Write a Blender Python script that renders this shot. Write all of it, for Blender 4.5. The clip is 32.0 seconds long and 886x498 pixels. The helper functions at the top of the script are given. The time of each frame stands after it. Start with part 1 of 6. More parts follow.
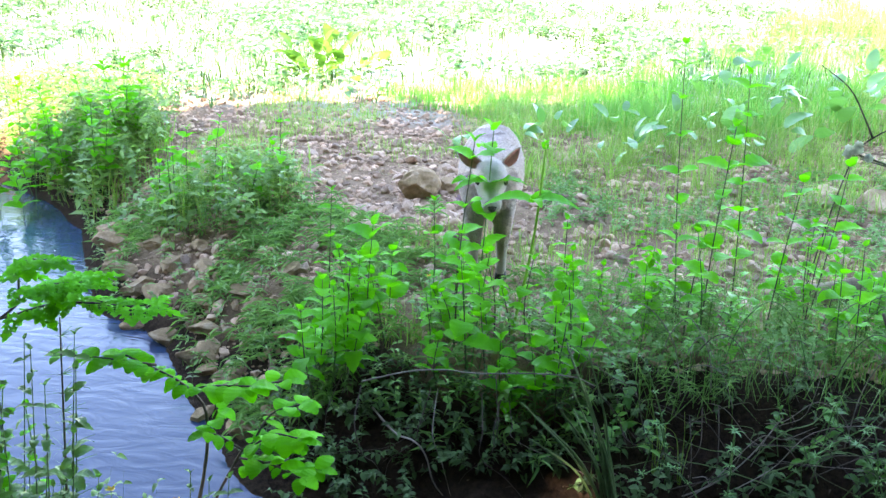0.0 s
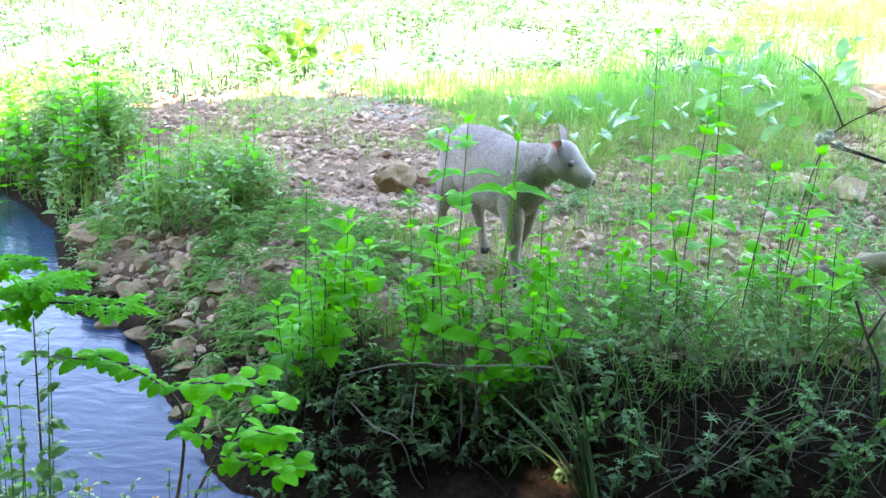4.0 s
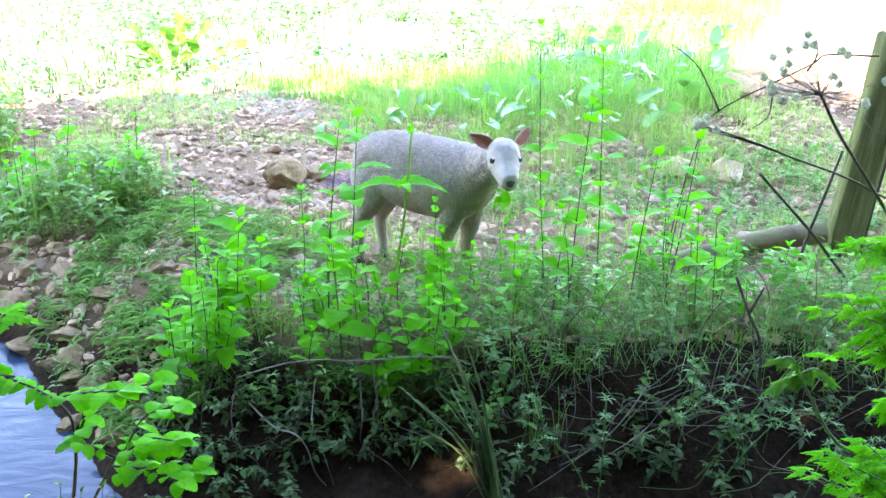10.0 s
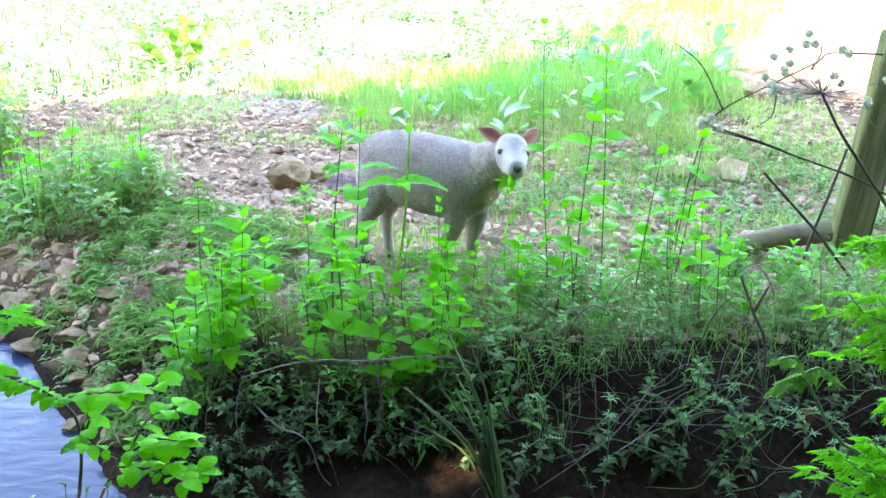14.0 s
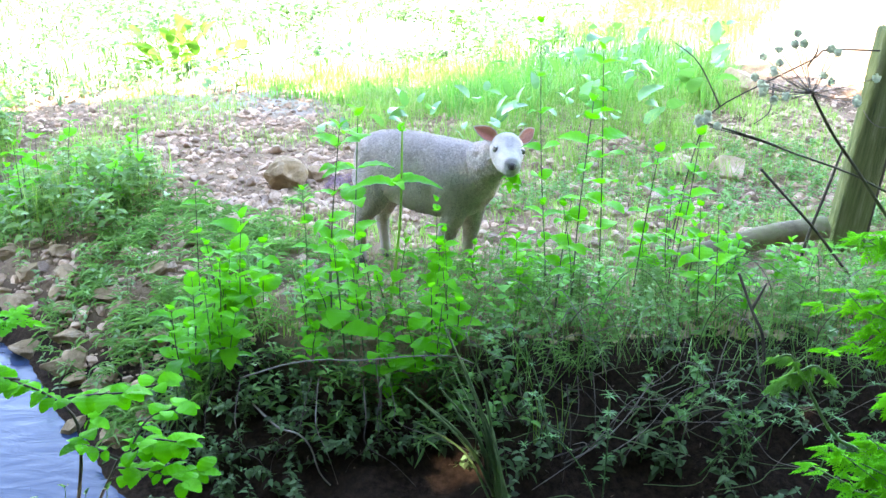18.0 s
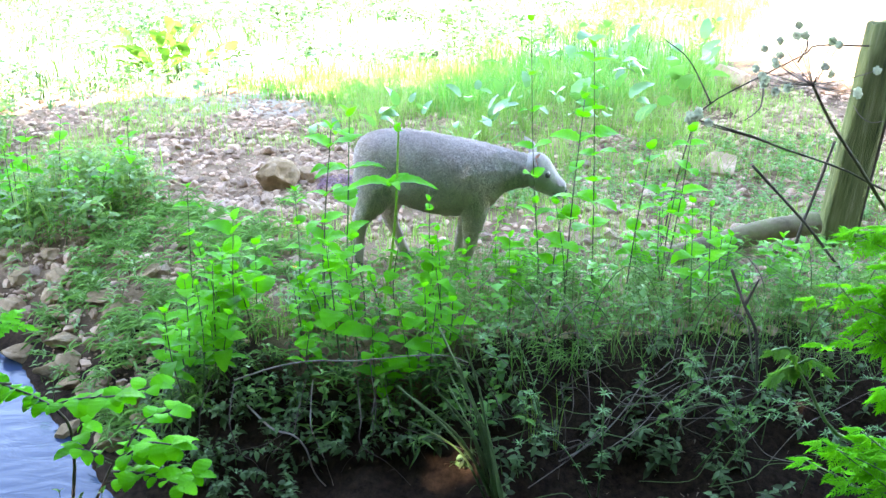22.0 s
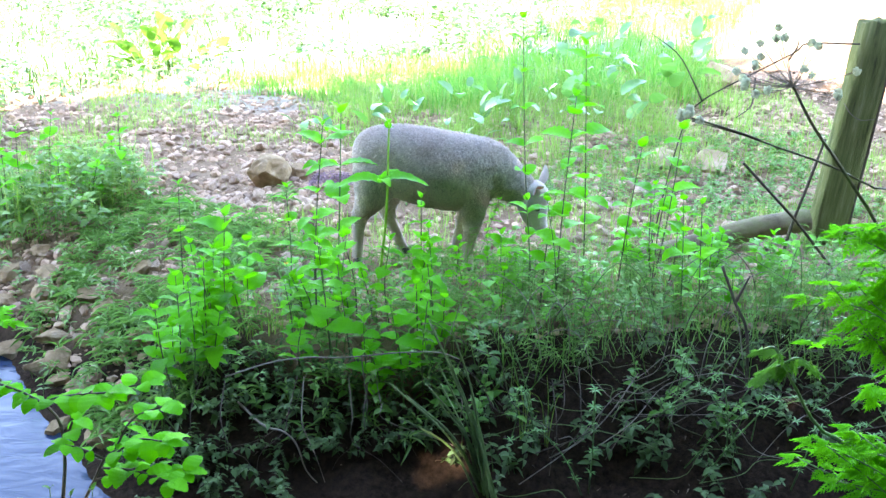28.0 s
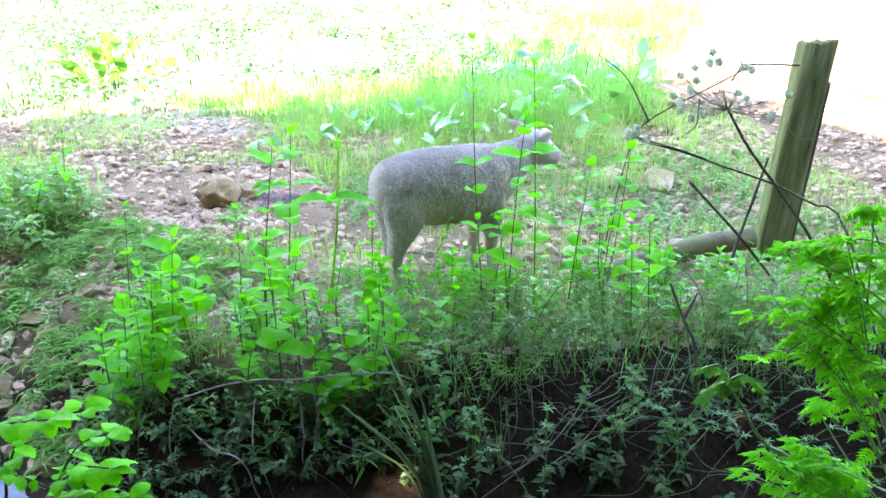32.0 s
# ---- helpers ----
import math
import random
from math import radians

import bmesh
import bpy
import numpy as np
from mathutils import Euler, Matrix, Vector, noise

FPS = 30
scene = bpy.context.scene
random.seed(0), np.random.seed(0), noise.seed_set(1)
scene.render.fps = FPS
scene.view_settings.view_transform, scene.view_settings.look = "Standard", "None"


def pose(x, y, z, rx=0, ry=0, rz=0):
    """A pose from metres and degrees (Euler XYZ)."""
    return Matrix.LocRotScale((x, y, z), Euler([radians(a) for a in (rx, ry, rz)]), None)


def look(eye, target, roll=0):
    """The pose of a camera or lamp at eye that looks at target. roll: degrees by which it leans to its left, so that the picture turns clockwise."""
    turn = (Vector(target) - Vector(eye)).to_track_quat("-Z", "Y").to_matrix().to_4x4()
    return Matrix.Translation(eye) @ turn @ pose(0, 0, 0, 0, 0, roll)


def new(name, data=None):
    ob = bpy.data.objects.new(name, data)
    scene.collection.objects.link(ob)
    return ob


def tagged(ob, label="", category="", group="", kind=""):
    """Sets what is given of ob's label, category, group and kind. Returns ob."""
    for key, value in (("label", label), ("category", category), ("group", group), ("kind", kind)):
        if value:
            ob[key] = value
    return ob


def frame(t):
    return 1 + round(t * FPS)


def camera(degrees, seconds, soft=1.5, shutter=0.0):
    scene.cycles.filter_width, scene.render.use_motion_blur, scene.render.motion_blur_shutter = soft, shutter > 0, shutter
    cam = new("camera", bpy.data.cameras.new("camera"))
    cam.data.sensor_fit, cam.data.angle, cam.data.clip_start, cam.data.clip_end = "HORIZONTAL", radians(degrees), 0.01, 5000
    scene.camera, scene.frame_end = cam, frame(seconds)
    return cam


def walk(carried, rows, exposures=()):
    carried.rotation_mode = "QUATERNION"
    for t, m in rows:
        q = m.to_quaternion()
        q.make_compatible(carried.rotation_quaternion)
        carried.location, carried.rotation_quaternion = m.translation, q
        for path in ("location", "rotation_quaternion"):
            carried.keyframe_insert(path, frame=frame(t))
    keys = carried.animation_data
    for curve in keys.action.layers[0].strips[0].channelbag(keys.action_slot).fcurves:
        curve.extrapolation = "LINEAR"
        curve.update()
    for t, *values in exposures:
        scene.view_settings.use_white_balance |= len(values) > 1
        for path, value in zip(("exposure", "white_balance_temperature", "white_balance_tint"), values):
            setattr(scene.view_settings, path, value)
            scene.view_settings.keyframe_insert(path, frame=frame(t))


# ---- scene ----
import itertools

EYE = (0.0, 0.0, 1.75)
cam = camera(50.0, 32.0, soft=1.45)
# seconds, tilt, lean, turn in degrees: a hand-held camera that pans on one spot
HELD = [
    (0, -19.257, 1.357, 8.310), (0.5, -19.273, 1.123, 8.354), (1, -19.276, 1.022, 8.260), (1.5, -19.288, 1.010, 8.143),
    (2, -19.498, 0.997, 7.920), (2.5, -19.505, 1.008, 7.800), (3, -19.593, 1.025, 7.698), (3.5, -19.632, 0.969, 7.544),
    (5.5, -19.627, 0.912, 2.309), (6, -19.813, 0.805, 0.968), (6.5, -19.958, 0.799, 0.089), (7, -20.004, 0.879, -0.001),
    (7.5, -19.938, 0.891, -0.019), (8, -19.932, 1.017, -0.132), (8.5, -19.951, 1.044, -0.067), (9, -20.001, 1.002, 0.001),
    (9.5, -19.950, 0.990, 0.012), (10, -19.955, 0.978, 0.003), (10.5, -19.962, 1.041, 0.011), (11, -19.952, 0.879, 0.008),
    (11.5, -19.947, 0.815, 0.006), (12, -19.942, 0.713, 0.214), (12.5, -19.905, 0.776, 0.239), (13, -19.943, 0.735, 0.242),
    (13.5, -19.957, 0.736, 0.256), (14, -19.963, 0.710, 0.254), (14.5, -20.002, 0.555, 0.252), (16.5, -20.033, 0.426, 0.103),
    (17, -20.009, 0.338, 0.110), (17.5, -20.018, 0.366, 0.095), (18, -20.028, 0.389, 0.130), (18.5, -20.055, 0.388, 0.116),
    (19, -20.059, 0.368, 0.105), (19.5, -20.076, 0.322, 0.135), (20, -20.090, 0.364, 0.122), (20.5, -20.068, 0.282, 0.138),
    (21, -20.059, 0.169, 0.012), (21.5, -20.052, 0.067, -0.212), (22, -20.061, -0.088, -0.319), (22.5, -20.055, -0.080, -0.430),
    (23, -20.101, -0.068, -0.561), (23.5, -20.122, 0.105, -0.687), (24, -20.109, 0.143, -0.682), (24.5, -20.100, 0.106, -0.659),
    (25, -20.127, 0.041, -0.660), (25.5, -20.103, 0.109, -0.716), (27.5, -20.219, 0.191, -0.807), (28, -20.257, 0.196, -0.859),
    (28.5, -20.238, 0.188, -0.846), (29, -20.199, 0.235, -0.836), (29.5, -20.180, 0.163, -0.867), (30, -20.151, 0.082, -0.867),
    (30.5, -19.956, -0.077, -0.983), (31, -19.523, 0.157, -1.998), (31.5, -19.373, 0.464, -3.103), (32, -19.033, 0.710, -3.970),
]
walk(cam, [(t, Matrix.Translation(EYE) @ Matrix.Rotation(radians(turn), 4, "Z")
            @ Matrix.Rotation(radians(90 + tilt), 4, "X") @ Matrix.Rotation(radians(lean), 4, "Z"))
           for t, tilt, lean, turn in HELD],
     exposures=[(0, 4.25, 7650, 21), (3.5, 4.3, 7650, 21), (6, 4.45, 7650, 21), (8.5, 4.68, 7650, 21), (32, 4.68, 7650, 21)])

# ---- daylight: high sun from behind the camera, open sky over the field ----
SUN_TO = Vector((-0.30, -0.72, 0.60)).normalized()
world = bpy.data.worlds.new("world")
scene.world = world
world.use_nodes = True
wn = world.node_tree.nodes
sky = wn.new("ShaderNodeTexSky")
sky.sky_type, sky.sun_disc = "NISHITA", False
sky.dust_density, sky.ozone_density = 0.3, 2.5
sky.sun_elevation = math.asin(SUN_TO.z)
sky.sun_rotation = math.atan2(SUN_TO.x, SUN_TO.y)
wn["Background"].inputs[1].default_value = 0.13
world.node_tree.links.new(sky.outputs[0], wn["Background"].inputs[0])
sun = new("sun", bpy.data.lights.new("sun", "SUN"))
sun.data.energy, sun.data.angle, sun.data.color = 2.7, radians(0.5), (1.0, 0.95, 0.86)
sun.matrix_world = look(SUN_TO * 40, (0, 0, 0))

# ---- materials ----
def base_mat(name):
    m = bpy.data.materials.new(name)
    m.use_nodes = True
    return m, m.node_tree.nodes, m.node_tree.links, m.node_tree.nodes["Principled BSDF"]


def ramp(nodes, links, src, stops):
    r = nodes.new("ShaderNodeValToRGB")
    els = r.color_ramp.elements
    while len(els) < len(stops):
        els.new(0.5)
    for e, (p, c) in zip(els, stops):
        e.position, e.color = p, (*c, 1)
    links.new(src, r.inputs[0])
    return r.outputs[0]


def noise_tex(nodes, links, scale, detail=4, rough=0.6, coord="Object"):
    tc = nodes.new("ShaderNodeTexCoord")
    n = nodes.new("ShaderNodeTexNoise")
    n.inputs["Scale"].default_value, n.inputs["Detail"].default_value = scale, detail
    n.inputs["Roughness"].default_value = rough
    links.new(tc.outputs[coord], n.inputs["Vector"])
    return n.outputs[0]


def mix_col(nodes, links, fac, a, b, mode="MIX"):
    x = nodes.new("ShaderNodeMix")
    x.data_type, x.blend_type = "RGBA", mode
    for sock, v in ((x.inputs[0], fac), (x.inputs[6], a), (x.inputs[7], b)):
        if hasattr(v, "is_output"):
            links.new(v, sock)
        elif isinstance(v, (int, float)):
            sock.default_value = v
        else:
            sock.default_value = (*v, 1)
    return x.outputs[2]


def bump(nodes, links, bsdf, src, strength, dist):
    b = nodes.new("ShaderNodeBump")
    b.inputs["Strength"].default_value, b.inputs["Distance"].default_value = strength, dist
    links.new(src, b.inputs["Height"])
    links.new(b.outputs[0], bsdf.inputs["Normal"])


def leaf_mat(name, dark, mid, light, glow, gloss=0.38, share=0.5, island=False, spec=0.5):
    """A leaf: waxy face, light through the blade, tone that differs from leaf to leaf."""
    m, n, l, p = base_mat(name)
    src = n.new("ShaderNodeNewGeometry").outputs["Random Per Island"] if island else n.new("ShaderNodeObjectInfo").outputs["Random"]
    tone = ramp(n, l, src, [(0.0, dark), (0.5, mid), (1.0, light)])
    vein = noise_tex(n, l, 45 if not island else 22, 3)
    shade = mix_col(n, l, 0.35, tone, ramp(n, l, vein, [(0.3, (0.45, 0.5, 0.4)), (0.7, (1.0, 1.0, 1.0))]), "MULTIPLY")
    l.new(shade, p.inputs["Base Color"])
    p.inputs["Roughness"].default_value = gloss
    p.inputs["Specular IOR Level"].default_value = spec
    bump(n, l, p, vein, 0.25, 0.003)
    t = n.new("ShaderNodeBsdfTranslucent")
    l.new(mix_col(n, l, 0.5, shade, glow), t.inputs["Color"])
    s = n.new("ShaderNodeMixShader")
    s.inputs[0].default_value = share
    l.new(p.outputs[0], s.inputs[1])
    l.new(t.outputs[0], s.inputs[2])
    l.new(s.outputs[0], n["Material Output"].inputs[0])
    return m


def solid_mat(name, stops, scale, rough=0.8, bump_scale=None, bump_h=0.01, strength=0.6, stretch=None, vary=0.0, spec=0.3, island=False):
    """Rough matter: two scales of tone and fine relief."""
    m, n, l, p = base_mat(name)
    big = noise_tex(n, l, scale, 5, 0.65)
    col = ramp(n, l, big, stops)
    fine = noise_tex(n, l, bump_scale or scale * 6, 6, 0.7)
    if stretch:
        tc = n.new("ShaderNodeTexCoord")
        mp = n.new("ShaderNodeMapping")
        mp.inputs["Scale"].default_value = stretch
        l.new(tc.outputs["Object"], mp.inputs["Vector"])
        for nd in list(n):
            if nd.type == "TEX_NOISE":
                l.new(mp.outputs[0], nd.inputs["Vector"])
    col = mix_col(n, l, 0.4, col, ramp(n, l, fine, [(0.25, (0.45, 0.43, 0.4)), (0.75, (1.15, 1.12, 1.1))]), "MULTIPLY")
    if vary:
        rnd = n.new("ShaderNodeNewGeometry").outputs["Random Per Island"] if island else n.new("ShaderNodeObjectInfo").outputs["Random"]
        col = mix_col(n, l, vary, col, ramp(n, l, rnd, [(0, (0.4, 0.36, 0.33)), (0.45, (0.95, 0.88, 0.82)), (1, (1.45, 1.32, 1.2))]), "MULTIPLY")
    l.new(col, p.inputs["Base Color"])
    p.inputs["Roughness"].default_value = rough
    p.inputs["Specular IOR Level"].default_value = spec
    bump(n, l, p, fine, strength, bump_h)
    return m


NETTLE = leaf_mat("nettle_leaf", (0.035, 0.30, 0.006), (0.065, 0.45, 0.008), (0.12, 0.57, 0.018), (0.13, 0.84, 0.008), 0.5, 0.52, spec=0.14)
DOCK = leaf_mat("dock_leaf", (0.05, 0.17, 0.05), (0.08, 0.25, 0.06), (0.12, 0.36, 0.05), (0.16, 0.5, 0.07), 0.28, 0.42, spec=0.9)
SHRUB = leaf_mat("shrub_leaf", (0.04, 0.34, 0.004), (0.065, 0.47, 0.005), (0.10, 0.58, 0.01), (0.12, 0.86, 0.006), 0.55, 0.52, spec=0.1)
WEED = leaf_mat("weed_leaf", (0.075, 0.18, 0.038), (0.14, 0.29, 0.06), (0.25, 0.43, 0.115), (0.27, 0.58, 0.08), 0.36, 0.45, True, 0.6)
IVY = leaf_mat("bank_leaf", (0.04, 0.055, 0.022), (0.06, 0.125, 0.04), (0.14, 0.25, 0.1), (0.1, 0.24, 0.045), 0.55, 0.3, True, 0.22)
CLEAVER = leaf_mat("cleavers_leaf", (0.06, 0.17, 0.03), (0.115, 0.285, 0.055), (0.22, 0.43, 0.12), (0.22, 0.54, 0.075), 0.5, 0.45, True)
GRASS = leaf_mat("grass_blade", (0.10, 0.26, 0.03), (0.19, 0.38, 0.05), (0.40, 0.48, 0.16), (0.36, 0.66, 0.1), 0.5, 0.5, True)
FIELD = leaf_mat("field_grass", (0.035, 0.14, 0.03), (0.09, 0.24, 0.08), (0.45, 0.48, 0.42), (0.15, 0.36, 0.12), 0.5, 0.4, True)
FIELDLEAF = leaf_mat("field_leaf", (0.045, 0.14, 0.015), (0.07, 0.2, 0.02), (0.11, 0.26, 0.03), (0.12, 0.34, 0.03), 0.5, 0.45, spec=0.25)
FIELDWEED = leaf_mat("field_weed", (0.018, 0.05, 0.01), (0.03, 0.085, 0.014), (0.055, 0.12, 0.022), (0.05, 0.13, 0.015), 0.55, 0.4, True, 0.2)
TALLGRASS = leaf_mat("tall_grass_blade", (0.065, 0.27, 0.025), (0.11, 0.39, 0.045), (0.22, 0.48, 0.12), (0.14, 0.56, 0.06), 0.5, 0.5, True)
NETTLETUFT = leaf_mat("young_weed_leaf", (0.06, 0.33, 0.02), (0.1, 0.44, 0.03), (0.15, 0.52, 0.07), (0.2, 0.8, 0.04), 0.42, 0.5, True)
LACY = leaf_mat("lacy_leaf", (0.05, 0.38, 0.008), (0.08, 0.48, 0.012), (0.13, 0.56, 0.025), (0.15, 0.82, 0.012), 0.55, 0.55, spec=0.12)
DULLFERN = leaf_mat("fern_leaf", (0.05, 0.2, 0.02), (0.08, 0.28, 0.03), (0.12, 0.34, 0.05), (0.14, 0.46, 0.03), 0.55, 0.5, spec=0.25)
LITTER = leaf_mat("dead_leaf", (0.05, 0.032, 0.02), (0.1, 0.066, 0.04), (0.22, 0.17, 0.11), (0.14, 0.1, 0.05), 0.7, 0.15, True, 0.3)
NEARWEED = leaf_mat("near_weed_leaf", (0.03, 0.12, 0.016), (0.06, 0.21, 0.028), (0.12, 0.32, 0.05), (0.12, 0.42, 0.03), 0.45, 0.45, spec=0.35)
CROWN = leaf_mat("crown_leaf", (0.025, 0.07, 0.013), (0.04, 0.1, 0.018), (0.055, 0.13, 0.025), (0.08, 0.2, 0.025), 0.45, 0.12, True)
DRY = leaf_mat("dry_leaf", (0.25, 0.2, 0.08), (0.35, 0.28, 0.12), (0.3, 0.36, 0.1), (0.5, 0.5, 0.15), 0.6, 0.35, True)
STEM = solid_mat("green_stem", [(0.3, (0.05, 0.14, 0.025)), (0.7, (0.1, 0.24, 0.05))], 20, 0.5)
DULL = solid_mat("rush_green", [(0.3, (0.09, 0.16, 0.05)), (0.7, (0.15, 0.26, 0.08))], 20, 0.6)
REDSTEM = solid_mat("brown_stem", [(0.3, (0.06, 0.05, 0.028)), (0.7, (0.12, 0.14, 0.05))], 20, 0.55)
BARK = solid_mat("bark", [(0.3, (0.05, 0.04, 0.03)), (0.7, (0.13, 0.1, 0.075))], 12, 0.85, 60, 0.006, 0.9)
PALETWIG = solid_mat("pale_twig", [(0.3, (0.17, 0.14, 0.11)), (0.7, (0.32, 0.28, 0.23))], 25, 0.8)
POSTWOOD = solid_mat("post_wood", [(0.32, (0.035, 0.04, 0.018)), (0.42, (0.12, 0.145, 0.045)), (0.58, (0.19, 0.21, 0.075)), (0.72, (0.29, 0.28, 0.15))], 4, 0.9, 22, 0.01, 1.0, (7, 7, 0.7))
LOGWOOD = solid_mat("log_wood", [(0.3, (0.09, 0.075, 0.04)), (0.5, (0.19, 0.16, 0.085)), (0.7, (0.15, 0.19, 0.06))], 6, 0.85, 50, 0.006, 0.8)
STONE = solid_mat("limestone", [(0.3, (0.31, 0.215, 0.145)), (0.55, (0.47, 0.35, 0.255)), (0.75, (0.58, 0.47, 0.37))], 9, 0.85, 70, 0.004, 0.6, None, 0.7)
BOULDER = solid_mat("boulder_stone", [(0.3, (0.18, 0.115, 0.055)), (0.52, (0.31, 0.21, 0.11)), (0.72, (0.48, 0.37, 0.25))], 11, 0.9, 60, 0.006, 0.8)
GRIT = solid_mat("grit", [(0.3, (0.30, 0.205, 0.135)), (0.55, (0.45, 0.325, 0.23)), (0.75, (0.56, 0.45, 0.345))], 14, 0.9, 80, 0.004, 0.6, None, 0.85, 0.3, True)
YELLOW = solid_mat("yellow_petal", [(0.3, (0.75, 0.5, 0.02)), (0.7, (0.85, 0.65, 0.03))], 30, 0.5)
SEED = leaf_mat("seed_head", (0.5, 0.54, 0.44), (0.56, 0.61, 0.5), (0.62, 0.66, 0.56), (0.72, 0.77, 0.64), 0.8, 0.8, spec=0.2)
WOOLTUFT = solid_mat("wool_tuft", [(0.3, (0.40, 0.325, 0.265)), (0.5, (0.60, 0.52, 0.46)), (0.75, (0.72, 0.655, 0.60))], 5, 0.95, 110, 0.003, 0.3, None, 0.32, 0.05, True)
GOOSE = leaf_mat("goosegrass_leaf", (0.07, 0.22, 0.05), (0.10, 0.3, 0.07), (0.16, 0.36, 0.1), (0.16, 0.46, 0.07), 0.55, 0.4)
PURPLE = leaf_mat("purple_leaf", (0.16, 0.075, 0.09), (0.25, 0.13, 0.155), (0.36, 0.23, 0.24), (0.34, 0.18, 0.2), 0.5, 0.4, True)


def ground_mat():
    m, n, l, p = base_mat("earth")
    big = noise_tex(n, l, 1.3, 6, 0.65)
    fine = noise_tex(n, l, 38, 8, 0.75)
    soil = ramp(n, l, big, [(0.3, (0.12, 0.08, 0.048)), (0.5, (0.25, 0.17, 0.105)), (0.7, (0.38, 0.27, 0.18))])
    soil = mix_col(n, l, 0.6, soil, ramp(n, l, fine, [(0.3, (0.4, 0.38, 0.36)), (0.7, (1.3, 1.25, 1.2))]), "MULTIPLY")
    turf = ramp(n, l, noise_tex(n, l, 5, 7, 0.7), [(0.3, (0.17, 0.21, 0.12)), (0.5, (0.4, 0.39, 0.32)), (0.68, (0.58, 0.54, 0.48))])
    at = n.new("ShaderNodeAttribute")
    at.attribute_name = "turf"
    # near-black: wet earth with the undercut bank's shade put into its colour
    wet_shade = n.new("ShaderNodeAttribute")
    wet_shade.attribute_name = "mud_shade"
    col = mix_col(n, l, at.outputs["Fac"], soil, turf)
    col = mix_col(n, l, wet_shade.outputs["Fac"], col, ramp(n, l, fine, [(0.3, (0.010, 0.0065, 0.0045)), (0.7, (0.05, 0.032, 0.021))]))
    l.new(col, p.inputs["Base Color"])
    p.inputs["Roughness"].default_value = 1.0
    p.inputs["Specular IOR Level"].default_value = 0.05
    bump(n, l, p, fine, 0.9, 0.025)
    return m


def water_mat():
    m, n, l, p = base_mat("stream_water")
    p.inputs["Base Color"].default_value = (0.022, 0.042, 0.08, 1)
    p.inputs["Roughness"].default_value = 0.06
    p.inputs["IOR"].default_value = 1.333
    tc = n.new("ShaderNodeTexCoord")
    mp = n.new("ShaderNodeMapping")
    mp.inputs["Rotation"].default_value = (0, 0, radians(35))
    mp.inputs["Scale"].default_value = (1.0, 2.2, 1.0)
    l.new(tc.outputs["Object"], mp.inputs["Vector"])
    w = n.new("ShaderNodeTexNoise")
    w.inputs["Scale"].default_value, w.inputs["Detail"].default_value = 6.0, 3
    w.inputs["Distortion"].default_value = 0.8
    l.new(mp.outputs[0], w.inputs["Vector"])
    bump(n, l, p, w.outputs[0], 0.13, 0.035)
    return m


def wool_mat():
    m, n, l, p = base_mat("wool")
    big = noise_tex(n, l, 7, 4)
    col = ramp(n, l, big, [(0.3, (0.28, 0.23, 0.195)), (0.6, (0.40, 0.35, 0.31)), (0.8, (0.48, 0.43, 0.395))])
    tc = n.new("ShaderNodeTexCoord")
    v = n.new("ShaderNodeTexVoronoi")
    v.inputs["Scale"].default_value = 95
    l.new(tc.outputs["Object"], v.inputs["Vector"])
    curl = noise_tex(n, l, 170, 5, 0.7)
    add = n.new("ShaderNodeMath")
    add.operation = "SUBTRACT"
    l.new(curl, add.inputs[0])
    l.new(v.outputs["Distance"], add.inputs[1])
    col = mix_col(n, l, 0.25, col, ramp(n, l, add.outputs[0], [(0.0, (0.5, 0.45, 0.42)), (0.5, (1.05, 1.03, 1.02))]), "MULTIPLY")
    l.new(col, p.inputs["Base Color"])
    p.inputs["Roughness"].default_value = 0.95
    p.inputs["Specular IOR Level"].default_value = 0.1
    p.inputs["Sheen Weight"].default_value = 0.35
    p.inputs["Sheen Roughness"].default_value = 0.6
    bump(n, l, p, curl, 0.7, 0.006)
    return m


EARTH, WATER, WOOL = ground_mat(), water_mat(), wool_mat()
FACE = solid_mat("short_white_hair", [(0.3, (0.46, 0.40, 0.36)), (0.7, (0.62, 0.57, 0.53))], 14, 0.85, 240, 0.002, 0.5)
FACEHAIR = solid_mat("face_hair", [(0.3, (0.48, 0.43, 0.39)), (0.6, (0.64, 0.60, 0.56))], 16, 0.9, 200, 0.002, 0.3, None, 0.15, 0.1, True)
LEGHAIR = solid_mat("leg_hair", [(0.3, (0.30, 0.235, 0.185)), (0.7, (0.45, 0.375, 0.315))], 12, 0.9, 160, 0.003, 0.5)
PINK = solid_mat("pink_skin", [(0.3, (0.54, 0.19, 0.14)), (0.7, (0.66, 0.28, 0.21))], 20, 0.6)
DARKSKIN = solid_mat("dark_skin", [(0.3, (0.03, 0.025, 0.025)), (0.7, (0.07, 0.055, 0.05))], 40, 0.45)
EYE_M = solid_mat("eye", [(0.3, (0.01, 0.008, 0.006)), (0.7, (0.025, 0.018, 0.012))], 40, 0.1, spec=0.8)

# ---- mesh helpers ----
def mesh_of(name, verts, faces, mats, smooth=True, slots=None):
    me = bpy.data.meshes.new(name)
    me.from_pydata([tuple(v) for v in verts] if not isinstance(verts, np.ndarray) else verts.tolist(), [],
                   faces if not isinstance(faces, np.ndarray) else faces.tolist())
    for m in (mats if isinstance(mats, (list, tuple)) else [mats]):
        me.materials.append(m)
    if smooth:
        me.polygons.foreach_set("use_smooth", [True] * len(me.polygons))
    if slots is not None:
        me.polygons.foreach_set("material_index", slots)
    return me


